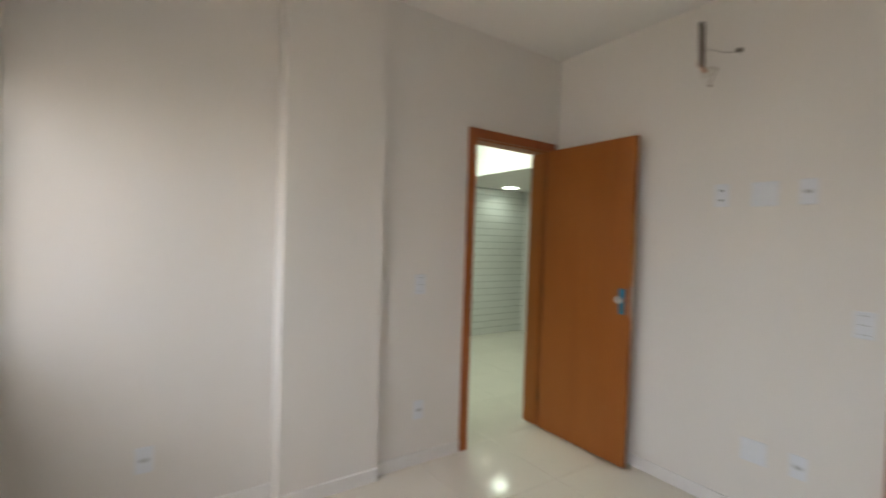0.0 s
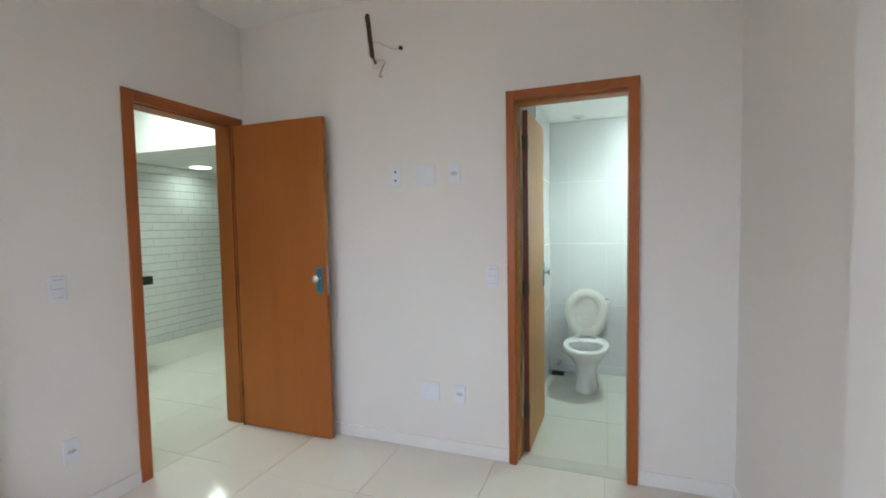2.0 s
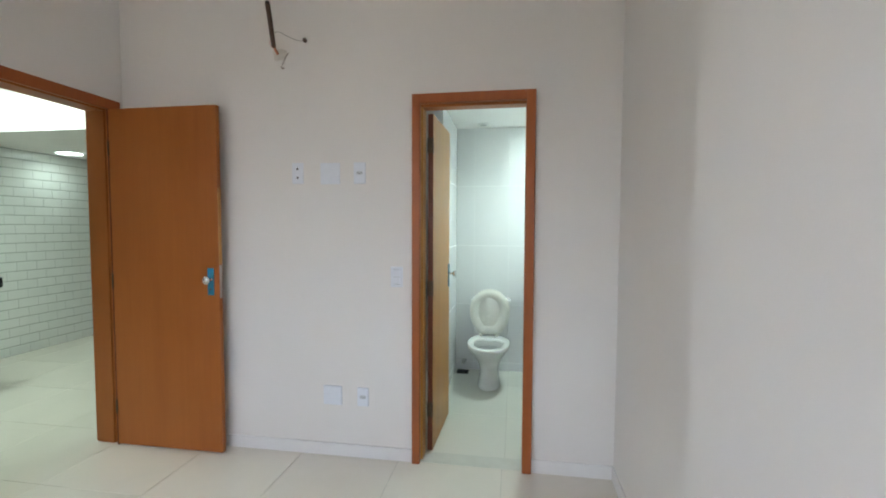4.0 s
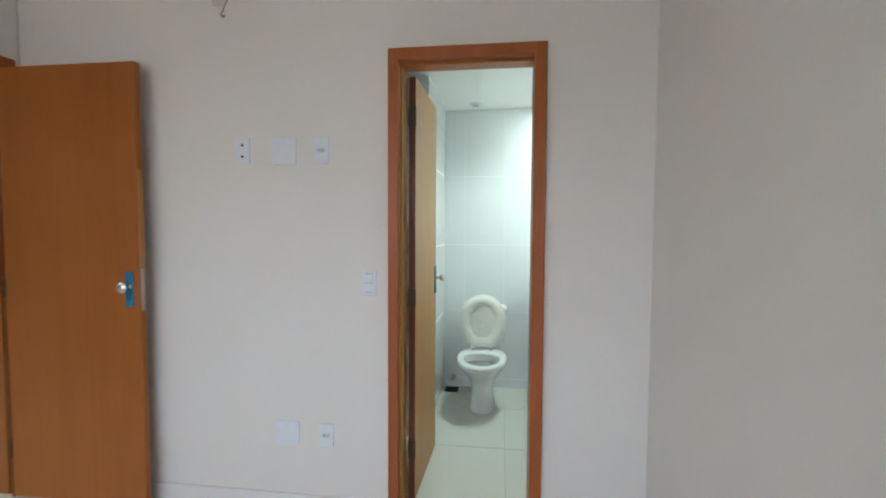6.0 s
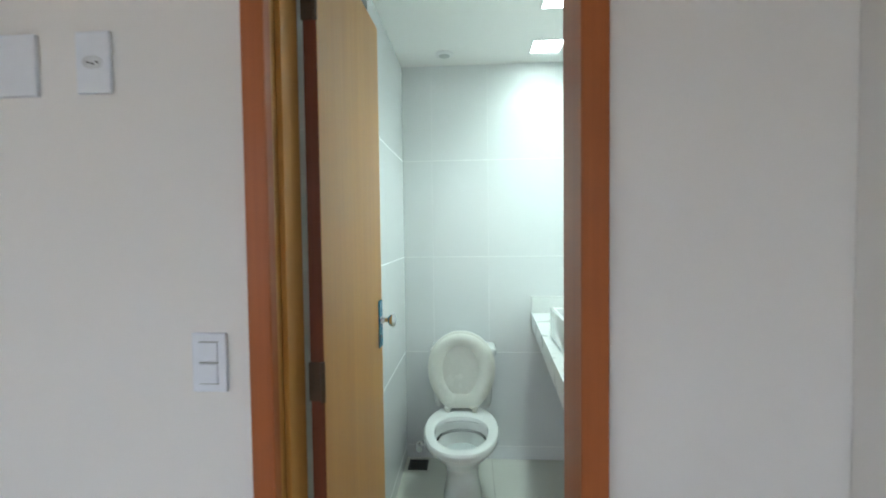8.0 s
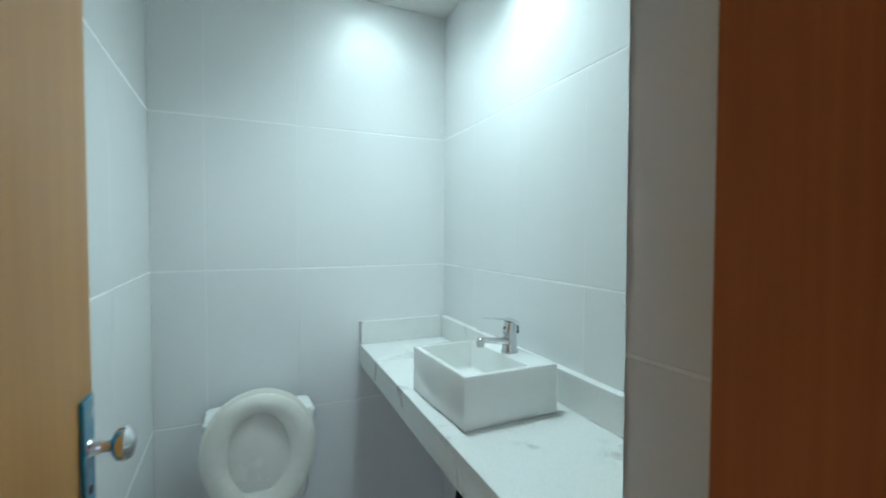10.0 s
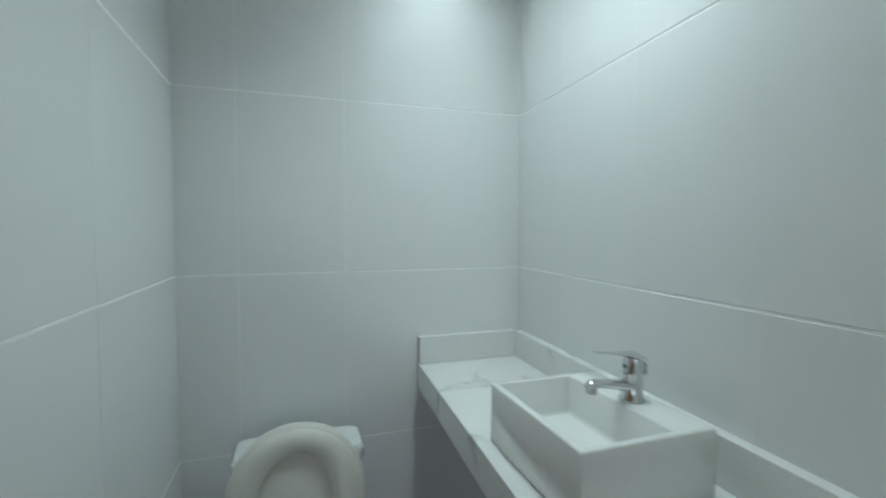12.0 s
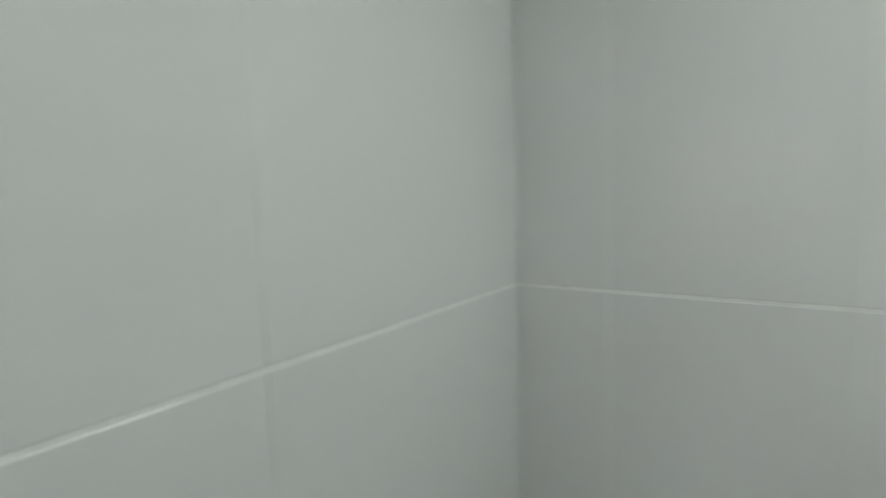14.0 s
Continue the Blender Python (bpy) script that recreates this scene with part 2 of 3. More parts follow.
pillar_west = setting("wall_west_pillar", boxes((AX_OUT - 0.12, AX + 0.045, -2.05, -1.487, 0, CEIL)), PAINT, "white painted shallow wall pillar", "wall")
niche_west = setting("wall_west_niche", boxes((AX_OUT - 0.12, AX_NICHE, WINDOW_Y, -2.052, 0, CEIL)), PAINT, "white painted wall beside the window", "wall")
wall_east = setting("wall_east", boxes((CX, CX + 0.15, -1.448, -0.002, 0, CEIL), (CX, CX + 0.15, WINDOW_Y, -2.052, 0, CEIL)), PAINT, "white painted bedroom side wall", "wall")
pillar_east = setting("wall_east_pillar", boxes((CX_COLUMN, CX + 0.15, -2.05, -1.45, 0, CEIL)), PAINT, "white painted wall pillar catching daylight", "wall")
WX0, WX1, WZ0, WZ1 = -2.37, 0.55, 0.90, 2.10
wall_south = setting("wall_south", boxes(
    (AX_OUT - 0.12, WX0, WINDOW_Y - 0.16, WINDOW_Y - 0.002, 0, CEIL), (WX1, CX + 0.15, WINDOW_Y - 0.16, WINDOW_Y - 0.002, 0, CEIL),
    (WX0, WX1, WINDOW_Y - 0.16, WINDOW_Y - 0.002, 0, WZ0), (WX0, WX1, WINDOW_Y - 0.16, WINDOW_Y - 0.002, WZ1, CEIL)),
    PAINT, "white painted window wall of the bedroom", "wall")
ceiling = setting("ceiling", boxes((AX_OUT - 0.12, CX + 0.15, WINDOW_Y - 0.16, JAMB_END, CEIL, CEIL + 0.12)), CEILING, "plain white painted bedroom ceiling", "ceiling")

window_1 = thing("window_1", ((WX0 + WX1) / 2, WINDOW_Y - 0.08, WZ0), "white aluminium sliding window with two clear panes", "window", kind="structure")
W, H = WX1 - WX0, WZ1 - WZ0
fr = boxes((-W / 2, W / 2, -0.05, 0.05, 0, 0.04), (-W / 2, W / 2, -0.05, 0.05, H - 0.04, H), (-W / 2, -W / 2 + 0.04, -0.05, 0.05, 0.04, H - 0.04), (W / 2 - 0.04, W / 2, -0.05, 0.05, 0.04, H - 0.04))
part("window_frame", fr, ALU, window_1)
for k, (x0, x1, y) in enumerate(((-W / 2 + 0.042, 0.03, 0.02), (-0.03, W / 2 - 0.042, -0.02))):
    sash = part("sash", boxes((x0, x1, y - 0.012, y + 0.012, 0.042, 0.09), (x0, x1, y - 0.012, y + 0.012, H - 0.09, H - 0.042),
                              (x0, x0 + 0.05, y - 0.012, y + 0.012, 0.09, H - 0.09), (x1 - 0.05, x1, y - 0.012, y + 0.012, 0.09, H - 0.09)), ALU, window_1)
    pane = part("pane", boxes((x0 + 0.05, x1 - 0.05, y - 0.002, y + 0.002, 0.09, H - 0.09)), clear_glass(), sash, "clear glass pane")
    pane.visible_shadow = False

ground = setting("ground", boxes((-400, 400, -400, 400, -9.3, -9.0)), plain("sandy yard", (0.13, 0.12, 0.10), 0.95, spread=0.25, scale=2), "sandy open ground far below the window", "ground")

# skirting boards
SK = 0.075
skirts = boxes((AX + 0.012, -0.378, -0.012, -0.001, 0, SK), (0.316, CX - 0.001, -0.012, -0.001, 0, SK),
               (AX + 0.001, AX + 0.012, -1.484, -0.868, 0, SK), (AX + 0.046, AX + 0.058, -2.05, -1.487, 0, SK),
               (AX_NICHE + 0.001, AX_NICHE + 0.012, WINDOW_Y, -2.052, 0, SK), (CX - 0.012, CX - 0.001, -1.449, -0.013, 0, SK), (CX_COLUMN - 0.012, CX_COLUMN - 0.001, -2.05, -1.45, 0, SK))
setting("baseboard", skirts, SKIRT, "low white tiled skirting along bedroom walls", "baseboard")

# ---- structure: bathroom shell ----
wall_bath_back = setting("wall_bath_back", boxes((BATH_L - 0.12, BATH_R + 0.12, BATH_BACK + 0.0004, BATH_BACK + 0.12, 0, 2.5)), WHITE_GROUT, "white tiled bathroom wall behind the toilet", "wall")
wall_bath_left = setting("wall_bath_left", boxes((SHOWER_X - 0.12, BATH_L - 0.0009, SHOWER_Y + 0.0009, BATH_BACK, 0, 2.5)), WHITE_GROUT, "white tiled bathroom side wall", "wall")
wall_shower = setting("wall_shower", boxes((SHOWER_X - 0.12, SHOWER_X, JAMB_END + 0.002, SHOWER_Y, 0, 2.5)), PAINT, "white wall of the shower recess", "wall")
wall_bath_right = setting("wall_bath_right", boxes((BATH_R + 0.0009, BATH_R + 0.12, RETURN_Y, BATH_BACK, 0, 2.5)), WHITE_GROUT, "white tiled bathroom wall above the counter", "wall")
# the wall above the counter runs a little out of square
SKEW = Matrix.Translation((BATH_R, BATH_BACK, 0)) @ Matrix.Rotation(radians(-2.8), 4, "Z") @ Matrix.Translation((-BATH_R, -BATH_BACK, 0))
wall_bath_right.matrix_world = SKEW @ wall_bath_right.matrix_world
wall_bath_return = setting("wall_bath_return", boxes((RETURN_X + 0.0017, BATH_R + 0.12, JAMB_END + 0.002, RETURN_Y - 0.0017, 0, 2.5)), WHITE_GROUT, "white tiled wall end beside the bathroom door", "wall")
lintel = setting("wall_bath_lintel", boxes((SHOWER_X, RETURN_X, JAMB_END + 0.002, JAMB_END + 0.012, 2.135, 2.5)), PAINT, "painted strip over the bathroom door", "wall")
ceiling_bath = setting("ceiling_bath", boxes((SHOWER_X - 0.12, BATH_R + 0.12, JAMB_END, BATH_BACK + 0.12, BATH_CEIL, BATH_CEIL + 0.1)), CEILING, "flat white plasterboard bathroom ceiling", "ceiling")

# ---- structure: kitchen seen through the first door ----
wall_kitchen = setting("wall_kitchen", boxes((KITCHEN_X - 0.15, KITCHEN_X - 0.0025, -3.1, KITCHEN_BACK + 0.15, 0, CEIL)), GREY_GROUT, "kitchen wall clad in white brick tiles", "wall")
wall_kitchen_back = setting("wall_kitchen_back", boxes((KITCHEN_X, -4.93, KITCHEN_BACK, KITCHEN_BACK + 0.15, 0, CEIL), (-4.93, -4.13, KITCHEN_BACK, KITCHEN_BACK + 0.15, 2.1, CEIL), (-4.13, AX_OUT, KITCHEN_BACK, KITCHEN_BACK + 0.15, 0, CEIL)), PAINT, "white painted kitchen end wall with a doorway", "wall")
wall_kitchen_side = setting("wall_kitchen_side", boxes((AX_OUT, AX_OUT + 0.12, JAMB_END + 0.002, KITCHEN_BACK, 0, CEIL)), PAINT, "white painted kitchen side wall", "wall")
wall_kitchen_front = setting("wall_kitchen_front", boxes((KITCHEN_X, AX_OUT - 0.122, -3.25, -3.1, 0, CEIL)), PAINT, "white painted kitchen front wall", "wall")
ceiling_kitchen = setting("ceiling_kitchen", boxes((KITCHEN_X - 0.15, AX_OUT - 0.122, -3.1, KITCHEN_BACK + 0.15, CEIL, CEIL + 0.12), (AX_OUT - 0.122, AX_OUT, -1.0, KITCHEN_BACK, CEIL + 0.002, CEIL + 0.1)), CEILING, "plain white painted kitchen ceiling", "ceiling")
soffit = setting("ceiling_soffit", boxes((KITCHEN_X + 0.001, AX_OUT - 0.001, SOFFIT_Y, KITCHEN_BACK - 0.001, SOFFIT, CEIL - 0.001)), CEILING, "lowered white plasterboard ceiling over the kitchen", "ceiling")

# ---- doors ----


def knob_set(parent, x, y, z, out, film_mat):
    """Lock plate and round knob on a leaf's face; out is +1 or -1 along the leaf's thickness."""
    bm = bmesh.new()
    box(bm, x - 0.021, x + 0.021, min(y, y + out * 0.006), max(y, y + out * 0.006), z - 0.082, z + 0.082, 0.0025)
    plate = part("lock_plate", bm, film_mat, parent, "lock plate still under blue protective film")
    bm = bmesh.new()
    tube(bm, [(x, y + out * 0.006, z - 0.045), (x, y + out * 0.0075, z - 0.045)], 0.005, 10)
    part("keyhole", bm, DARK, plate)
    bm = bmesh.new()
    ys = (0.005, 0.010, 0.022, 0.030, 0.034, 0.040, 0.048, 0.055, 0.058)
    rs = (0.013, 0.010, 0.008, 0.009, 0.017, 0.023, 0.0245, 0.019, 0.007)
    tube(bm, [(x, y + out * d, z + 0.012) for d in ys], rs, 20)
    part("knob", bm, CHROME, parent, "round chrome door knob", True)


def hinge(parent, x, y, z):
    bm = bmesh.new()
    box(bm, x, x + 0.003, y - 0.016, y + 0.016, z - 0.045, z + 0.045, 0.0008, 1)
    tube(bm, [(x - 0.003, y - 0.018, z - 0.046), (x - 0.003, y - 0.018, z + 0.046)], 0.006, 10)
    part("hinge", bm, BRONZE, parent, "dark metal hinge")


# first door: opening in the west wall, leaf folded back along the north wall
door_1 = thing("door_1", (AX, -0.45, 0), "honey wood door standing open against the wall", "door", kind="structure")
D0, D1 = -0.415, 0.417               # outer edges of the trim along the wall
TW = 0.062
bm = boxes((0.0005, 0.016, D0, D0 + TW, 0, 2.168, 0.003), (0.0005, 0.004, D1 - TW, D1, 0, 2.168 - TW, 0.001), (0.0005, 0.016, D0 + TW, D1, 2.168 - TW, 2.168, 0.003))
part("architrave", bm, TRIM, door_1, "reddish wood door surround")
J0, J1, JT = D0 + TW - 0.012, D1 - TW + 0.012, 2.168 - TW + 0.012
JW = AX_OUT - AX - 0.012
bm = boxes((JW, -0.002, J0 - 0.022, J0, 0, JT), (JW, -0.002, J1, J1 + 0.022, 0, JT), (JW, -0.002, J0 - 0.022, J1 + 0.022, JT, JT + 0.022))
part("jamb", bm, WOOD, door_1, "honey wood door lining")
bm = boxes((JW + 0.02, -0.045, J0, J0 + 0.012, 0, JT - 0.012, 0.002), (JW + 0.02, -0.045, J1 - 0.012, J1, 0, JT - 0.012, 0.002), (JW + 0.02, -0.045, J0, J1, JT - 0.012, JT, 0.002))
part("door_stop", bm, WOOD, door_1)
# dark strip that paints the shade in the gap between lining and leaf
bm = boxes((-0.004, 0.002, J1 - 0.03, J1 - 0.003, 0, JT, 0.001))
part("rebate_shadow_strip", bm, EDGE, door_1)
LX0, LX1, LY = 0.003, 0.731, 0.338   # leaf, in the door's own frame
leaf = part("leaf", boxes((LX0, LX1, LY, LY + 0.035, 0.008, 2.108, 0.0025)), WOOD, door_1)
knob_set(leaf, LX1 - 0.052, LY, 1.06, -1, FILM)
part("latch_plate", boxes((LX1, LX1 + 0.0015, LY + 0.007, LY + 0.028, 0.96, 1.16)), STEEL, leaf, "steel latch plate on the leaf edge")
part("edge_band", boxes((LX1 + 0.0002, LX1 + 0.001, LY + 0.002, LY + 0.033, 1.165, 1.62)), WOOD_LIT, leaf)
for z in (0.25, 1.05, 1.87):
    hinge(door_1, 0.004, LY + 0.018, z)

# second door: opening in the north wall, leaf swung into the bathroom
door_2 = thing("door_2", (-0.03, 0, 0), "honey wood bathroom door swung open inwards", "door", kind="structure")
E0, E1, ET = -0.345, 0.345, 2.143
AW, AL = 0.052, 0.046
bm = boxes((E0, E0 + AL, -0.032, -0.0005, 0, ET, 0.003), (E1 - AW, E1, -0.032, -0.0005, 0, ET, 0.003), (E0 + AL, E1 - AW, -0.032, -0.0005, ET - AW, ET, 0.003))
part("architrave", bm, TRIM, door_2, "reddish wood door surround")
# left lining and stop: lamp light is painted in as a golden colour
part("jamb", boxes((E0 + 0.022, E0 + AL - 0.004, 0.0, JAMB_END - 0.006, 0, ET - AW)), WOOD_LIT, door_2, "wood door lining, golden with painted lamp light")
part("door_stop", boxes((E0 + AL - 0.004, E0 + AL + 0.008, 0.028, JAMB_END - 0.007, 0, ET - AW, 0.0015)), WOOD_LIT, door_2, "wood stop strip, golden with painted lamp light")
# right lining is the same wood, its shade painted in as reddish colour
part("jamb", boxes((E1 - AW + 0.001, E1 - 0.03, 0.0, JAMB_END + 0.007, 0, ET - AW)), TRIM, door_2, "wood door lining, reddish with painted shade")
part("head", boxes((E0 + 0.026, E1 - 0.03, 0.0, JAMB_END, ET - AW + 0.003, ET - 0.03)), WOOD, door_2, "honey wood head lining")
part("door_stop", boxes((E0 + AL - 0.003, E1 - AW, 0.012, JAMB_END - 0.03, ET - AW - 0.013, ET - AW + 0.002, 0.002)), WOOD, door_2)
HINGE = Matrix.Translation((-0.248, 0.122, 0)) @ Matrix.Rotation(radians(88.1), 4, "Z")
bm = boxes((0.0, 0.562, 0.0, 0.033, 0.012, 2.068, 0.0025))
# the leaf's paleness is lamp light put into the wood colour
leaf = part("leaf", bm, WOOD_LIT, door_2, "wood veneer leaf, pale with painted lamp light")
leaf.matrix_local = HINGE
knob_set(leaf, 0.562 - 0.036, 0.0, 1.046, -1, FILM)
part("edge_strip", boxes((-0.0015, -0.0002, 0.001, 0.032, 0.013, 2.067)), EDGE, leaf, "dark hinge edge")
for z in (0.27, 1.02, 1.88):
    hinge(leaf, -0.0045, 0.02, z)

# kitchen far door
door_3 = thing("door_3", (-4.53, KITCHEN_BACK, 0), "dark brown wooden door closed in the kitchen", "door", kind="structure")
part("leaf", boxes((-0.36, 0.36, 0.03, 0.065, 0.008, 2.06, 0.003)), DARK_DOOR, door_3)
part("architrave", boxes((-0.44, -0.385, -0.014, -0.0005, 0, 2.14, 0.003), (0.385, 0.44, -0.014, -0.0005, 0, 2.14, 0.003), (-0.385, 0.385, -0.014, -0.0005, 2.085, 2.14, 0.003)), SKIRT, door_3, "white door surround")
part("jamb", boxes((-0.4, -0.365, 0.0, 0.15, 0, 2.1), (0.365, 0.4, 0.0, 0.15, 0, 2.1), (-0.365, 0.365, 0.0, 0.15, 2.065, 2.1)), DARK_DOOR, door_3)

# ---- bedroom: plates, pipe ----


def wall_plate(name, label, x, z, w, h, kind_of, place, turn, group=""):
    """A plastic cover plate whose face looks along -y of its own frame."""
    ob = thing(name, place, label, "socket" if "socket" in name else "switch" if "switch" in name else "cover plate", group, turn=turn)
    bm = bmesh.new()
    box(bm, -w / 2, w / 2, -0.009, -0.0005, -h / 2, h / 2, 0.0035, 3)
    part("plate", bm, PLASTIC, ob)
    if kind_of == "switch":
        for dz in (0.022, -0.022):
            part("rocker", boxes((-0.019, 0.019, -0.0125, -0.0085, dz - 0.0195, dz + 0.0195, 0.0015)), PLASTIC, ob)
        for dz in (0.0425, 0.0, -0.0425):
            part("gap_line", boxes((-0.0195, 0.0195, -0.0105, -0.0088, dz - 0.001, dz + 0.001)), GREY_GROUT, ob)
    if kind_of == "aerial":
        for dz in (0.026, -0.026):
            bm = bmesh.new()
            tube(bm, [(0, -0.0085, dz), (0, -0.0098, dz)], 0.0065, 14)
            part("hole", bm, DARK, ob, "small round dark hole")
    if kind_of == "socket":
        bm = bmesh.new()
        ring = lambda d, s: [(s * (0.021 * math.copysign(abs(math.cos(a)) ** 0.7, math.cos(a))), d, s * 0.0125 * math.sin(a)) for a in (2 * math.pi * k / 24 for k in range(24))]
        loft(bm, [ring(-0.0085, 1.0), ring(-0.0102, 1.0), ring(-0.0102, 0.88), ring(-0.0092, 0.86)])
        face = part("socket_face", bm, plain("socket insert", (0.60, 0.62, 0.64), 0.4), ob, "", True)
        for dx, dz in ((-0.0095, 0.0), (0.0, -0.003), (0.0095, 0.0)):
            bm = bmesh.new()
            tube(bm, [(dx, -0.0088, dz), (dx, -0.0100, dz)], 0.0026, 10)
            part("pin_hole", bm, DARK, face)
    return ob


B = -0.0005
wall_plate("aerial_socket", "white plate with two small round holes on the wall", 0, 0, 0.072, 0.125, "aerial", (-1.080, B, 1.711), 0)
wall_plate("blank_plate", "square white blank cover plate on the wall", 0, 0, 0.122, 0.126, "", (-0.875, B, 1.707), 0, "blank plates")
wall_plate("power_socket", "white three-pin power socket high on wall", 0, 0, 0.073, 0.124, "socket", (-0.693, B, 1.708), 0, "bedroom sockets")
wall_plate("light_switch", "white double light switch beside bathroom door", 0, 0, 0.073, 0.121, "switch", (-0.470, B, 1.101), 0, "light switches")
wall_plate("blank_plate", "square white blank cover plate near the floor", 0, 0, 0.118, 0.118, "", (-0.871, B, 0.372), 0, "blank plates")
wall_plate("power_socket", "white three-pin power socket near the floor", 0, 0, 0.070, 0.113, "socket", (-0.680, B, 0.372), 0, "bedroom sockets")
wall_plate("light_switch", "white double light switch beside kitchen door", 0, 0, 0.073, 0.122, "switch", (AX + 0.0005, -1.207, 1.135), 90, "light switches")
wall_plate("power_socket", "white power socket low on the door wall", 0, 0, 0.070, 0.118, "socket", (AX + 0.0005, -1.192, 0.345), 90, "bedroom sockets")
wall_plate("power_socket", "white power socket low beside the window", 0, 0, 0.072, 0.122, "socket", (AX_NICHE + 0.0005, -2.62, 0.345), 90, "bedroom sockets")

# air-conditioning pipe stub that sticks out of the wall
stub = thing("pipe_stub", (-1.19, 0, 2.365), "brown sleeved pipe stub with loose wires from wall", "pipe")
bm = bmesh.new()
tube(bm, [(0.003, -0.070, 0.073), (0.044, -0.160, 0.101), (0.092, -0.262, 0.134), (0.139, -0.365, 0.167)], [0.0115, 0.013, 0.0128, 0.0125], 14)
part("sleeve", bm, FOAM, stub, "brown foam pipe sleeve", True)
bm = bmesh.new()
tube(bm, [(0.137, -0.361, 0.165), (0.141, -0.370, 0.169)], 0.0085, 12)
part("bore", bm, DARK, stub, "dark open pipe end")
bm = bmesh.new()
tube(bm, [(-0.010, -0.001, 0.056), (-0.006, -0.03, 0.062), (0.005, -0.074, 0.074)], [0.008, 0.0075, 0.007], 10)
part("copper_end", bm, COPPER, stub, "bare copper tube end", True)
bm = bmesh.new()
ring = lambda r, y: [(0.000 + r * (1 + 0.22 * math.sin(3 * a + 1)) * math.cos(a), y, 0.050 + 0.9 * r * (1 + 0.2 * math.cos(2 * a)) * math.sin(a)) for a in (2 * math.pi * k / 20 for k in range(20))]
loft(bm, [ring(0.045, -0.0005), ring(0.034, -0.004), ring(0.012, -0.0055)], False)
part("plaster_patch", bm, PLASTER, stub, "rough patch of filler round the pipe", True)
bm = bmesh.new()
tube(bm, bezier((0.042, -0.15, 0.10), (0.092, -0.16, 0.152), (0.085, -0.06, 0.092), (0.165, -0.012, 0.118), 14), 0.0015, 8)
part("wire", bm, plain("grey wire", (0.25, 0.22, 0.20), 0.5), stub, "thin curved wire", True)
bm = bmesh.new()
tube(bm, [(0.165, -0.001, 0.118), (0.168, -0.012, 0.119), (0.170, -0.022, 0.120), (0.172, -0.030, 0.121)], [0.008, 0.013, 0.012, 0.005], 12)
part("wire_knot", bm, FOAM, stub, "rolled brown wire end", True)
bm = bmesh.new()
tube(bm, bezier((0.058, -0.002, 0.055), (0.056, -0.03, 0.035), (0.036, -0.012, 0.01), (0.026, -0.012, -0.012), 10), 0.0028, 8)
tube(bm, [(0.026, -0.012, -0.012), (0.016, -0.014, -0.026), (0.028, -0.015, -0.036), (0.038, -0.014, -0.034)], [0.003, 0.004, 0.0065, 0.004], 8)
part("wire", bm, plain("dull wire", (0.36, 0.31, 0.27), 0.6), stub, "pale bent wire end", True)
bm = bmesh.new()
tube(bm, bezier((0.018, -0.112, 0.090), (-0.022, -0.09, 0.105), (-0.020, -0.07, 0.065), (0.0, -0.05, 0.066), 10), 0.002, 8)
part("wire", bm, COPPER, stub, "thin reddish wire loop", True)



def glowing(name, place, size, watts, colour, spread):
    """The light of a square panel, sent straight down."""
    ob = new(name, bpy.data.lights.new(name, "AREA"))
    ob.data.shape, ob.data.size, ob.data.energy, ob.data.color, ob.data.spread = "SQUARE", size, watts, colour, radians(spread)
    ob.location = place
    return ob


# ---- kitchen things ----
downlight = thing("ceiling_light", (-4.72, 1.79, SOFFIT), "round white recessed LED downlight, lit", "ceiling light")
bm = bmesh.new()
tube(bm, [(0, 0, -0.0005), (0, 0, -0.006), (0, 0, -0.007)], [0.135, 0.133, 0.120], 32)
part("rim", bm, ALU, downlight, "", True)
bm = bmesh.new()
tube(bm, [(0, 0, -0.0072), (0, 0, -0.010)], [0.118, 0.112], 32)
part("diffuser", bm, HALL_GLOW, downlight, "glowing white diffuser", True)
glowing("kitchen_lamp", (-4.72, 1.79, SOFFIT - 0.0115), 0.22, HALL_WATTS * 0.24, HALL_COLOUR, 150)
# unseen panel, assumed for the bright soffit; sized to soften the bar's shadow
lamp = thing("ceiling_light", (-3.70, -0.02, CEIL), "large square LED panel out of view, lit", "ceiling light", "LED panels")
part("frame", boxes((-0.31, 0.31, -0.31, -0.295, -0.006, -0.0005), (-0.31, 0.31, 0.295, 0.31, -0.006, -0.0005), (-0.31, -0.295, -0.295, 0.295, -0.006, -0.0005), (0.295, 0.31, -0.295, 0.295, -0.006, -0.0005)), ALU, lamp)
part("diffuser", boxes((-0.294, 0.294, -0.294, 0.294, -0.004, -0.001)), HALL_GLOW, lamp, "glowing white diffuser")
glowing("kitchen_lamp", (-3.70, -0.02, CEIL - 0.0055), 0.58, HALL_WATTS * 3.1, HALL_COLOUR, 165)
bar = thing("bar_counter", (-4.15, -0.9, 0), "black granite bar counter on a white base", "counter")
part("countertop", boxes((-0.28, 0.22, -1.4, 1.395, 0.885, 0.965, 0.004)), GRANITE, bar, "black granite slab")
part("base", boxes((-0.10, 0.04, -1.4, 1.05, 0, 0.8845)), PAINT, bar, "white painted base wall")

# ---- bathroom things ----
lamp = thing("ceiling_light", (0.462, 1.53, BATH_CEIL), "small square recessed LED panel, lit", "ceiling light", "LED panels")
part("frame", boxes((-0.085, 0.085, -0.085, -0.075, -0.005, -0.0005), (-0.085, 0.085, 0.075, 0.085, -0.005, -0.0005), (-0.085, -0.075, -0.075, 0.075, -0.005, -0.0005), (0.075, 0.085, -0.075, 0.075, -0.005, -0.0005)), ALU, lamp)
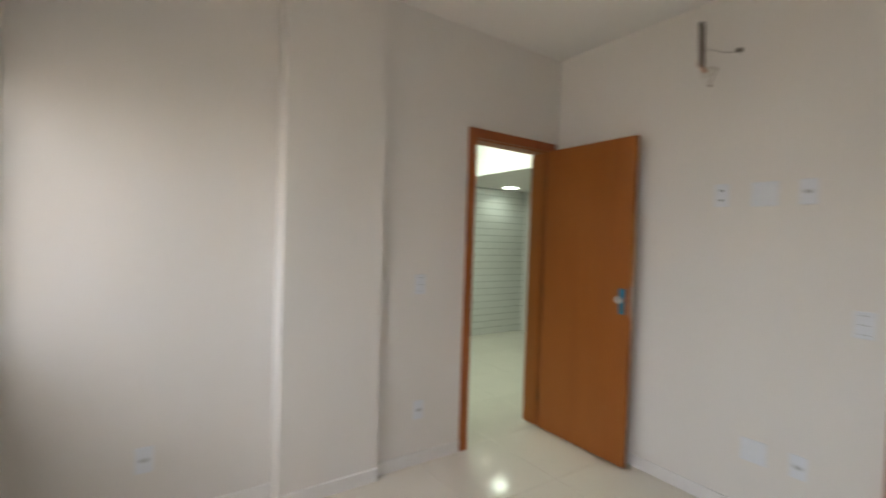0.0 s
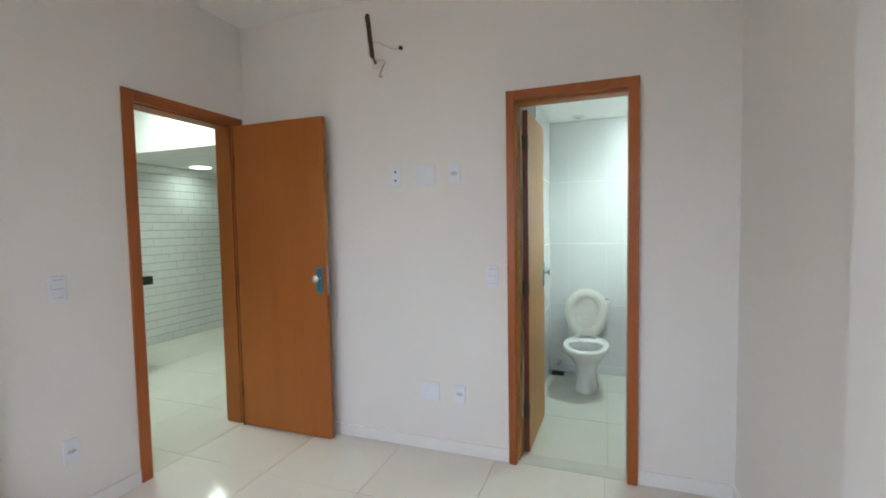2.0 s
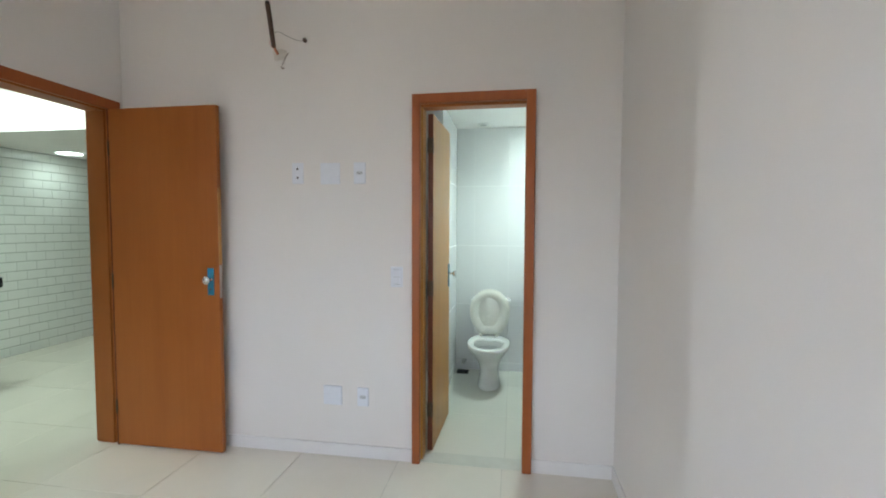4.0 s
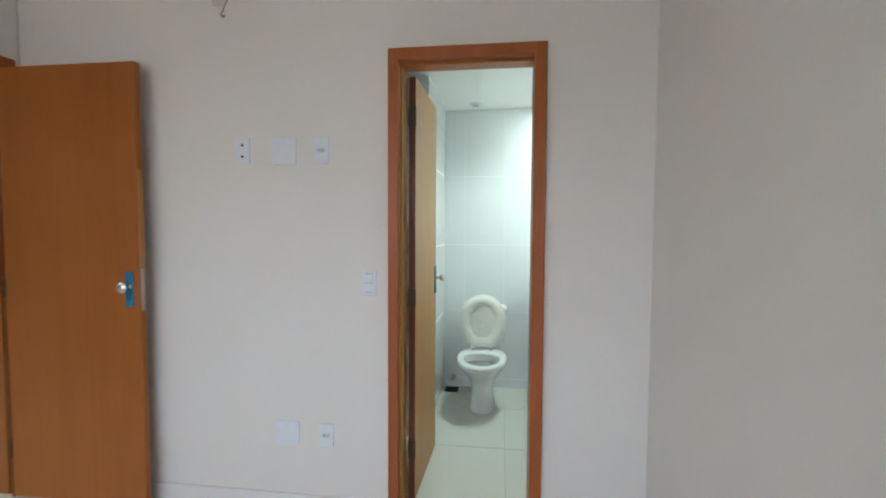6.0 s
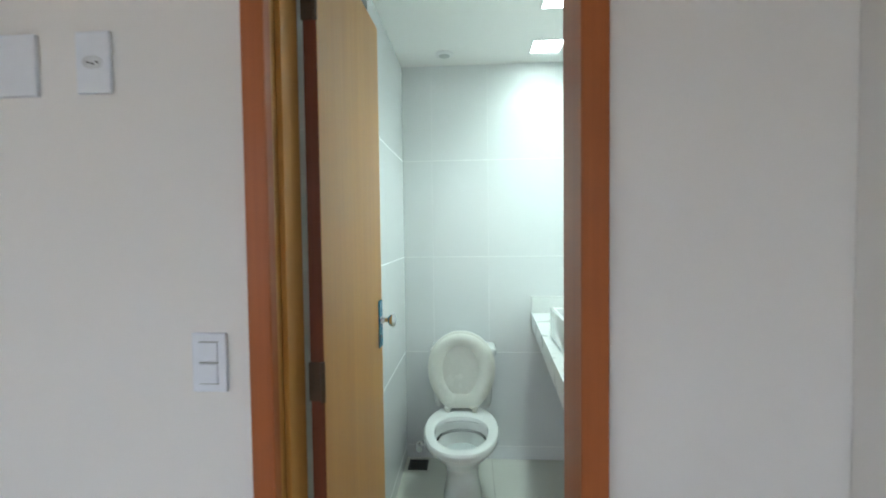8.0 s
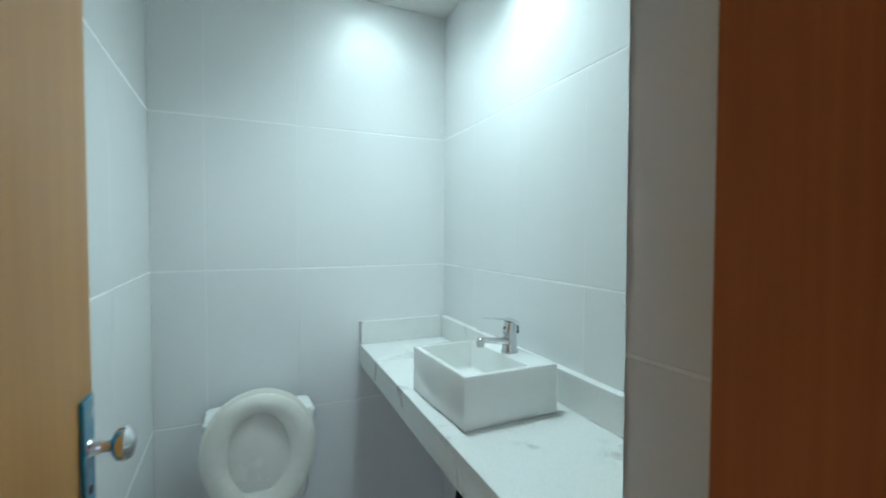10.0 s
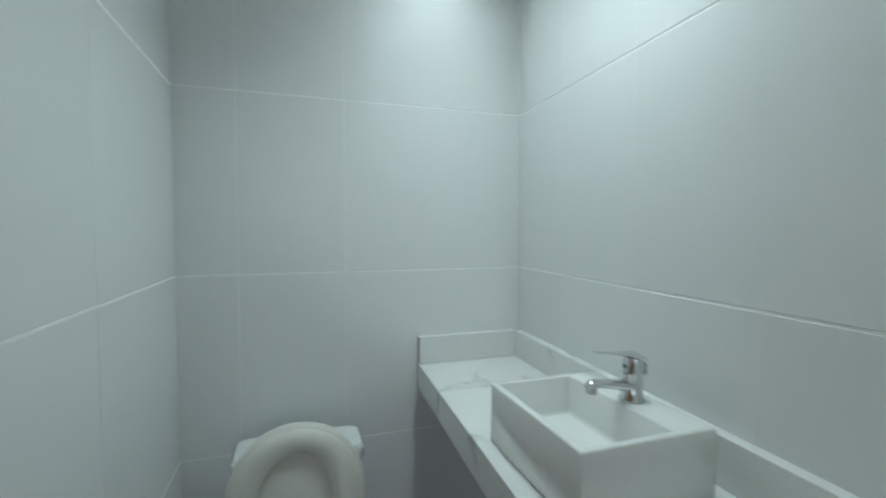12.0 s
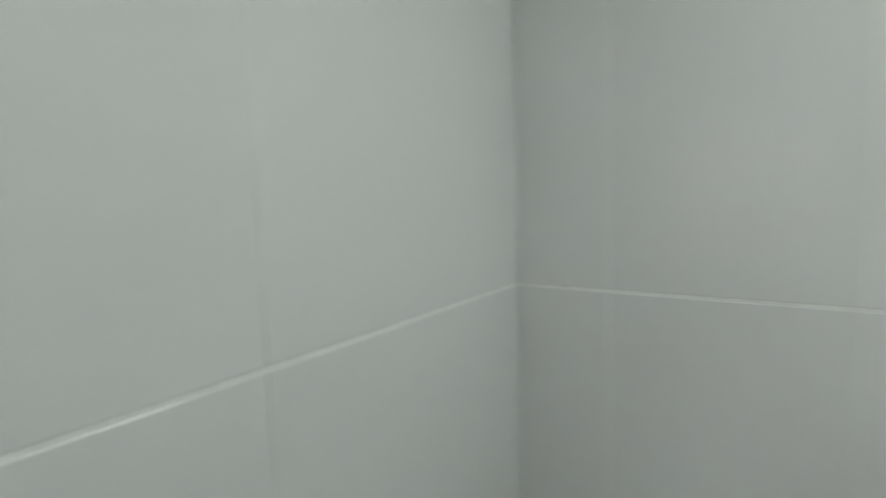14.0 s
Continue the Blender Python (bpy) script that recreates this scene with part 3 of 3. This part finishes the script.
part("diffuser", boxes((-0.0745, 0.0745, -0.0745, 0.0745, -0.004, -0.001)), BATH_GLOW, lamp, "glowing white diffuser")
glowing("bathroom_lamp", (0.462, 1.53, BATH_CEIL - 0.0055), 0.148, BATH_WATTS * 0.3, BATH_COLOUR, BATH_SPREAD)
copy_thing(lamp, pose(0.45, 1.05, BATH_CEIL))
glowing("bathroom_lamp", (0.45, 1.05, BATH_CEIL - 0.0055), 0.148, BATH_WATTS * 1.2, BATH_COLOUR, BATH_SPREAD)
vent = thing("ceiling_spotlight", (-0.08, 1.585, BATH_CEIL), "small round white recessed spotlight, unlit", "ceiling light")
bm = bmesh.new()
tube(bm, [(0, 0, -0.0005), (0, 0, -0.008), (0, 0, -0.012)], [0.052, 0.05, 0.042], 28)
part("ring", bm, SKIRT, vent, "", True)
bm = bmesh.new()
tube(bm, [(0, 0, -0.0122), (0, 0, -0.0135)], [0.03, 0.028], 24)
part("centre", bm, plain("grey cap centre", (0.45, 0.46, 0.45), 0.5), vent, "grey centre disc", True)


def oval(cx, cy, rx, front, back, z, n=40, power=0.92):
    """An egg-shaped ring round (cx, cy): front is its reach towards -y, back towards +y."""
    pts = []
    for k in range(n):
        a = 2 * math.pi * k / n
        c, s = math.cos(a), math.sin(a)
        pts.append((cx + rx * math.copysign(abs(c) ** power, c), cy + (back if s > 0 else front) * math.copysign(abs(s) ** power, s), z))
    return pts


# toilet: origin on the floor under the bowl
toilet = thing("toilet", (0.0, 1.30, 0), "white ceramic toilet with seat and lid raised", "toilet")
bm = bmesh.new()
loft(bm, [oval(0, 0.1, 0.098, 0.195, 0.22, 0), oval(0, 0.1, 0.099, 0.197, 0.22, 0.012), oval(0, 0.1, 0.093, 0.187, 0.215, 0.03),
          oval(0, 0.1, 0.083, 0.172, 0.20, 0.11), oval(0, 0.1, 0.085, 0.178, 0.195, 0.16), oval(0, 0.1, 0.098, 0.205, 0.20, 0.21),
          oval(0, 0.08, 0.124, 0.245, 0.22, 0.265), oval(0, 0.05, 0.150, 0.285, 0.25, 0.315), oval(0, 0.0, 0.172, 0.280, 0.28, 0.355),
          oval(0, 0.0, 0.182, 0.297, 0.275, 0.372), oval(0, 0.0, 0.184, 0.299, 0.272, 0.390), oval(0, 0.0, 0.178, 0.292, 0.265, 0.400),
          oval(0, -0.02, 0.150, 0.242, 0.185, 0.403), oval(0, -0.03, 0.131, 0.208, 0.145, 0.398), oval(0, -0.03, 0.127, 0.200, 0.14, 0.380), oval(0, -0.03, 0.140, 0.215, 0.15, 0.372),
          oval(0, -0.03, 0.138, 0.210, 0.15, 0.350), oval(0, -0.02, 0.120, 0.175, 0.14, 0.315), oval(0, 0.0, 0.095, 0.14, 0.12, 0.275), oval(0, 0.02, 0.055, 0.08, 0.07, 0.21), oval(0, 0.02, 0.03, 0.04, 0.04, 0.18)])
part("bowl", bm, CERAMIC, toilet, "", True)
bm = bmesh.new()
loft(bm, [oval(0, 0.0, 0.088, 0.128, 0.11, 0.262), oval(0, 0.0, 0.086, 0.126, 0.108, 0.264)])
part("water", bm, WATER, toilet, "still water in the bowl")
bm = box(bmesh.new(), -0.10, 0.10, 0.20, 0.37, 0.30, 0.398, 0.02, 3)
part("shelf", bm, CERAMIC, toilet, "", True)
# black ring that puts the shade of the undercut flush slot into colour
bm = bmesh.new()
loft(bm, [oval(0, -0.024, 0.120, 0.182, 0.139, 0.331), oval(0, -0.024, 0.132, 0.196, 0.151, 0.331), oval(0, -0.024, 0.132, 0.196, 0.151, 0.323), oval(0, -0.024, 0.120, 0.180, 0.137, 0.323)], False, False)
part("shaded_flush_slot", bm, DARK, toilet, "flush slot under the rim, its shade painted dark")
bm = bmesh.new()
rr = lambda x0, x1, y0, y1, z, r: [(min(max(x0 + r, px), x1 - r) + r * math.cos(a), min(max(y0 + r, py), y1 - r) + r * math.sin(a), z)
                                   for a, px, py in ((2 * math.pi * (k + 0.5) / 32, (x1, x0, x0, x1)[k // 8], (y1, y1, y0, y0)[k // 8]) for k in range(32))]
loft(bm, [rr(-0.145, 0.15, 0.245, 0.362, 0.398, 0.03), rr(-0.155, 0.16, 0.24, 0.368, 0.43, 0.03), rr(-0.165, 0.172, 0.236, 0.374, 0.678, 0.03)])
part("tank", bm, CERAMIC, toilet, "", True)
bm = bmesh.new()
loft(bm, [rr(-0.172, 0.18, 0.235, 0.378, 0.679, 0.03), rr(-0.178, 0.186, 0.232, 0.382, 0.688, 0.03), rr(-0.178, 0.186, 0.232, 0.382, 0.716, 0.03), rr(-0.170, 0.178, 0.238, 0.376, 0.727, 0.03)])
part("tank_lid", bm, CERAMIC, toilet, "", True)


def upright_oval(cx, cz, rx, up, down, y, n=44, lean=0.025):
    """An egg ring that stands nearly upright, narrower at its foot."""
    pts = []
    for k in range(n):
        a = 2 * math.pi * k / n
        c, s = math.cos(a), math.sin(a)
        z = (up if s > 0 else down) * max(math.copysign(abs(s) ** 0.95, s) * (1.0 if s > 0 else 1.12), -1.0)
        pts.append((cx + rx * c * (1 - 0.10 * max(0, -s) ** 2), y - 0.036 + lean * (cz + z - 0.41), cz + z))
    return pts


bm = bmesh.new()
loft(bm, [upright_oval(-0.003, 0.63, 0.172, 0.191, 0.205, 0.2205), upright_oval(-0.003, 0.63, 0.181, 0.200, 0.213, 0.226), upright_oval(-0.003, 0.63, 0.181, 0.200, 0.213, 0.234), upright_oval(-0.003, 0.63, 0.168, 0.187, 0.202, 0.242)])
part("lid", bm, LID, toilet, "raised ivory plastic lid", True)
bm = bmesh.new()
a = [upright_oval(-0.003, 0.63, 0.168, 0.186, 0.204, 0.219), upright_oval(-0.003, 0.63, 0.172, 0.190, 0.208, 0.210), upright_oval(-0.003, 0.63, 0.164, 0.182, 0.200, 0.2015),
     upright_oval(-0.006, 0.628, 0.135, 0.163, 0.168, 0.1975), upright_oval(-0.008, 0.626, 0.104, 0.138, 0.138, 0.202), upright_oval(-0.008, 0.626, 0.096, 0.130, 0.129, 0.210), upright_oval(-0.008, 0.626, 0.100, 0.134, 0.133, 0.219)]
loft(bm, a + [a[0]], False, False)
bmesh.ops.remove_doubles(bm, verts=bm.verts, dist=0.0004)
part("seat", bm, SEAT, toilet, "raised ivory toilet seat ring", True)
for x in (-0.078, 0.065):
    bm = bmesh.new()
    box(bm, x - 0.012, x + 0.012, 0.155, 0.205, 0.402, 0.425, 0.004)
    tube(bm, [(x - 0.02, 0.182, 0.418), (x + 0.02, 0.182, 0.418)], 0.008, 12)
    part("seat_hinge", bm, SEAT, toilet, "", True)

# floor drain and stop valve
drain = thing("floor_drain", (-0.265, 1.67, 0), "black square floor drain grate beside the toilet", "drain")
part("frame", boxes((-0.056, 0.056, -0.056, -0.046, 0.0005, 0.005), (-0.056, 0.056, 0.046, 0.056, 0.0005, 0.005), (-0.056, -0.046, -0.046, 0.046, 0.0005, 0.005), (0.046, 0.056, -0.046, 0.046, 0.0005, 0.005)), DARK, drain)
for k in range(6):
    part("slat", boxes((-0.0455, 0.0455, -0.042 + k * 0.0155, -0.034 + k * 0.0155, 0.0008, 0.0042)), DARK, drain)
part("pit", boxes((-0.0455, 0.0455, -0.0455, 0.0455, 0.0003, 0.0007)), DARK, drain)
valve = thing("stop_valve", (-0.262, BATH_BACK, 0.085), "small chrome water outlet with round cap on wall", "valve")
bm = bmesh.new()
tube(bm, [(0, -0.0005, 0), (0, -0.006, 0)], 0.024, 18)
part("collar", bm, CHROME, valve, "", True)
bm = bmesh.new()
tube(bm, [(0, -0.005, 0), (0, -0.05, 0)], 0.010, 14)
tube(bm, [(0, -0.04, -0.02), (0, -0.04, 0.03)], 0.008, 12)
part("body", bm, STEEL, valve, "", True)
bm = bmesh.new()
tube(bm, [(0, -0.048, 0), (0, -0.056, 0), (0, -0.07, 0)], [0.018, 0.023, 0.018], 16)
part("handle", bm, CHROME, valve, "", True)

# vanity counter: wall to wall slab with a deep front edge
CF, CT = 0.404, 0.884
HOME = Matrix.Translation((-0.6, -1.0, 0)) @ SKEW @ Matrix.Translation((0.6, 1.0, 0))
counter = thing("vanity_counter", (0.6, 1.0, 0), "white cloudy stone counter with upstands and deep edge", "counter")
bm = boxes((CF - 0.6, BATH_R - 0.6 - 0.001, RETURN_Y - 1.021, BATH_BACK - 1.001, CT - 0.022, CT, 0.0015))
bm.transform(HOME)
part("top", bm, STONE, counter)
bm = boxes((CF - 0.6 + 0.001, CF - 0.6 + 0.023, RETURN_Y - 1.021, BATH_BACK - 1.001, CT - 0.088, CT - 0.0225, 0.0015))
bm.transform(HOME)
part("apron", bm, STONE, counter)
part("upstand", boxes((CF - 0.6 + 0.001, BATH_R - 0.6 - 0.0295, BATH_BACK - 1.031, BATH_BACK - 1.001, CT + 0.0005, CT + 0.096, 0.002)), STONE, counter)
bm = boxes((BATH_R - 0.6 - 0.028, BATH_R - 0.6 - 0.001, RETURN_Y - 0.995, BATH_BACK - 1.033, CT + 0.0005, CT + 0.096, 0.002))
bm.transform(HOME)
part("upstand", bm, STONE, counter)

# box basin
SX0, SX1, SY0, SY1, SZ = 0.408, 0.682, 0.815, 1.143, 1.015
basin = thing("basin", (SX0, SY0, CT), "white rectangular box washbasin standing on the counter", "washbasin")
w, d, h = SX1 - SX0, SY1 - SY0, SZ - CT
bm = bmesh.new()
rect = lambda x0, x1, y0, y1, z: [(x0, y0, z), (x1, y0, z), (x1, y1, z), (x0, y1, z)]
loft(bm, [rect(0, w, 0, d, 0.0005), rect(0, w, 0, d, h), rect(0.016, 0.193, 0.013, d - 0.013, h), rect(0.019, 0.189, 0.016, d - 0.017, 0.052), rect(0.024, 0.184, 0.021, d - 0.022, 0.045)])
bmesh.ops.bevel(bm, geom=list(bm.edges), offset=0.0035, segments=2, profile=0.5, affect="EDGES")
part("bowl", bm, CERAMIC, basin, "", True)
bm = bmesh.new()
tube(bm, [(0.110, 0.085, 0.0452), (0.110, 0.085, 0.0465), (0.110, 0.085, 0.0475)], [0.021, 0.020, 0.015], 20)
part("waste", bm, CHROME, basin, "chrome basin waste", True)
bm = bmesh.new()
tube(bm, [(0.110, 0.085, 0.0476), (0.110, 0.085, 0.0480)], 0.011, 16)
part("waste_hole", bm, DARK, basin)

tap = thing("tap", (0.632, 0.962, SZ), "chrome single-lever basin mixer tap", "tap")
tap.scale = (1.0, 1.0, 0.95)
bm = bmesh.new()
loft(bm, [oval(0, 0, r, ry, ry, z, 24, 1.0) for z, r, ry in ((0.0005, 0.0245, 0.0245), (0.006, 0.0245, 0.0245), (0.010, 0.0215, 0.0215), (0.045, 0.020, 0.020), (0.060, 0.0205, 0.020))])
part("body", bm, CHROME, tap, "", True)
bm = bmesh.new()
prof = [((-0.005, 0.032), 0.017, 0.013), ((-0.03, 0.036), 0.0145, 0.011), ((-0.06, 0.041), 0.0125, 0.009), ((-0.085, 0.045), 0.012, 0.009), ((-0.098, 0.044), 0.0115, 0.009), ((-0.105, 0.040), 0.010, 0.007)]
loft(bm, [[(x, ry * math.cos(t), z + rz * math.sin(t)) for t in (2 * math.pi * k / 16 for k in range(16))] for (x, z), ry, rz in prof])
part("spout", bm, CHROME, tap, "", True)
bm = bmesh.new()
tube(bm, [(-0.095, 0, 0.040), (-0.096, 0, 0.028), (-0.096, 0, 0.026)], [0.0105, 0.0105, 0.009], 16)
part("aerator", bm, STEEL, tap, "", True)
bm = bmesh.new()
prof = [((0.021, 0.060), 0.018, 0.006), ((0.018, 0.086), 0.020, 0.010), ((0.005, 0.094), 0.0195, 0.009), ((-0.02, 0.100), 0.014, 0.004), ((-0.05, 0.104), 0.0095, 0.0022), ((-0.08, 0.108), 0.008, 0.0019), ((-0.090, 0.110), 0.006, 0.0014)]
loft(bm, [[(x, ry * math.cos(t), z + rz * math.sin(t)) for t in (2 * math.pi * k / 16 for k in range(16))] for (x, z), ry, rz in prof])
tube(bm, [(0.0, 0, 0.058), (0.002, 0, 0.072), (0.004, 0, 0.09)], [0.0195, 0.0205, 0.018], 20)
part("lever", bm, CHROME, tap, "", True)
bm = bmesh.new()
tube(bm, [(-0.0185, 0, 0.074), (-0.0205, 0, 0.074)], 0.004, 12)
part("lever_plug", bm, DARK, tap)

siphon = thing("siphon_pipe", (0.535, 0.98, CT - 0.03), "black flexible drain pipe under the counter", "pipe")
bm = bmesh.new()
pts = bezier((0, 0, -0.005), (0.0, 0.05, -0.30), (0.05, 0.20, -0.60), (0.075, 0.26, -0.44), 26) + bezier((0.09, 0.27, -0.40), (0.12, 0.27, -0.33), (0.2, 0.27, -0.32), (0.267, 0.27, -0.32), 10)
tube(bm, pts, [0.013 + 0.002 * (k % 2) for k in range(len(pts))], 14)
part("hose", bm, DARK, siphon, "", True)

# ---- tiles, laid last ----
MESHES = {}


def tile_mesh(w, h, mat, t=T, chamfer=0.0012, side=0.0004):
    """A tile of w by h in its own x and z, its face towards -y at y = 0."""
    key = (round(w, 4), round(h, 4), mat.name, t, chamfer, side)
    if key not in MESHES:
        bm = bmesh.new()
        c = chamfer
        loft(bm, [[(0, t, 0), (w, t, 0), (w, t, h), (0, t, h)], [(0, c * 0.8, 0), (w, c * 0.8, 0), (w, c * 0.8, h), (0, c * 0.8, h)], [(side, 0, c), (w - side, 0, c), (w - side, 0, h - c), (side, 0, h - c)]], False)
        MESHES[key] = mesh_of("tile", bm, mat)
    return MESHES[key]


def lay(parent, name, w, h, mat, m, **more):
    ob = new(name, tile_mesh(w, h, mat, **more))
    ob.parent = parent
    ob.matrix_local = m
    return ob


def spans(lo, hi, joints, gap):
    cuts = [lo] + [j for j in sorted(joints) if lo + 0.012 < j < hi - 0.012] + [hi]
    return [(a + (gap / 2 if i else 0), b - (gap / 2 if i < len(cuts) - 2 else 0)) for i, (a, b) in enumerate(zip(cuts, cuts[1:]))]


ROWS_Z = [0.080, 0.647, 1.214, 1.781]
G, GV, GB = 0.0050, 0.0005, 0.0020
rng = random.Random(5)


def tiny():
    return rng.uniform(-0.00015, 0.00015)


for z0, z1 in spans(0.0, BATH_CEIL, ROWS_Z, G):
    for x0, x1 in spans(BATH_L, BATH_R, [-0.170, 0.157], GB):
        lay(wall_bath_back, "tile", x1 - x0, z1 - z0, WALL_TILE, Matrix.Translation((x0, BATH_BACK - 0.0005 + tiny(), z0)))
    for x0, x1 in spans(SHOWER_X, BATH_L, [BATH_L - 0.326, BATH_L - 0.652], GV):
        lay(wall_bath_left, "tile", x1 - x0, z1 - z0, WALL_TILE, Matrix.Translation((x0, SHOWER_Y + tiny(), z0)))
    for y0, y1 in spans(SHOWER_Y + 0.0004, BATH_BACK, [1.213], GV):
        lay(wall_bath_left, "tile", y1 - y0, z1 - z0, WALL_TILE, Matrix.Translation((BATH_L + tiny(), y0, z0)) @ Matrix.Rotation(radians(90), 4, "Z"), side=0.00015)
    for y0, y1 in spans(RETURN_Y, BATH_BACK, [1.452 - 0.326 * k for k in range(4)], GV):
        lay(wall_bath_right, "tile", y1 - y0, z1 - z0, WALL_TILE, Matrix.Translation((BATH_R + tiny(), y1, z0)) @ Matrix.Rotation(radians(-90), 4, "Z"), side=0.00015)
    lay(wall_bath_return, "tile", RETURN_Y - JAMB_END - 0.003, z1 - z0, WALL_TILE, Matrix.Translation((RETURN_X, RETURN_Y - 0.0005, z0)) @ Matrix.Rotation(radians(-90), 4, "Z"))
    for x0, x1 in spans(RETURN_X, BATH_R, [0.647], GV):
        lay(wall_bath_return, "tile", x1 - x0, z1 - z0, WALL_TILE, Matrix.Translation((x1, RETURN_Y, z0)) @ Matrix.Rotation(radians(180), 4, "Z"))

# white brick tiles of the kitchen wall, the stretch that the doorway shows
BW, BH, BG, BGV = 0.20, 0.10, 0.0048, 0.0014
row, z = 0, 0.0
while z < SOFFIT - 0.02:
    top = min(z + BH, SOFFIT)
    off = (row % 2) * BW / 2
    for y0, y1 in spans(0.35, KITCHEN_BACK, [0.35 + off + BW * k for k in range(0, 12)], BGV):
        lay(wall_kitchen, "brick_tile", y1 - y0, top - z - BG, BRICK_TILE, Matrix.Translation((KITCHEN_X + rng.uniform(-0.0006, 0.0006), y0, z)) @ Matrix.Rotation(radians(90), 4, "Z"), chamfer=0.004, side=0.0008)
    z, row = z + BH, row + 1

# floors
floor = setting("floor", boxes((KITCHEN_X - 0.15, CX + 0.15, WINDOW_Y - 0.16, KITCHEN_BACK + 0.15, -0.12, -0.0035)), GROUT, "polished cream porcelain tile floor", "floor")
P = 0.612
XJ = [-0.462 + P * k for k in range(-9, 4)]
YJ = [-0.560 + P * k for k in range(-6, 6)]
LIE = Matrix.Rotation(radians(-90), 4, "X")


def lay_floor(x_lo, x_hi, y_lo, y_hi, xj, yj, mat, gap):
    for x0, x1 in spans(x_lo, x_hi, xj, gap):
        for y0, y1 in spans(y_lo, y_hi, yj, gap):
            lay(floor, "floor_tile", x1 - x0, y1 - y0, mat, Matrix.Translation((x0, y0, tiny() * 0.5)) @ LIE, chamfer=0.0008, side=0.0008)


lay_floor(XJ[6], CX + 0.05, WINDOW_Y, 0.0, XJ, YJ, FLOOR_TILE, 0.003)
lay_floor(KITCHEN_X, XJ[6] - 0.003, WINDOW_Y, KITCHEN_BACK, XJ, YJ, FLOOR_TILE, 0.003)
lay_floor(SHOWER_X, BATH_L - 0.001, JAMB_END, SHOWER_Y, [-0.447, -1.059], [0.715], BATH_FLOOR, 0.0035)
setting("threshold", boxes((-0.349, 0.284, 0.001, JAMB_END - 0.001, -0.003, 0.0015, 0.0006)), plain("pale threshold stone", (0.62, 0.63, 0.57), 0.25, spread=0.05, scale=9), "pale stone threshold under the bathroom door", "threshold")
lay_floor(BATH_L, BATH_R, JAMB_END, BATH_BACK, [0.165, -0.447], [1.327, 0.715, 0.103], BATH_FLOOR, 0.0035)
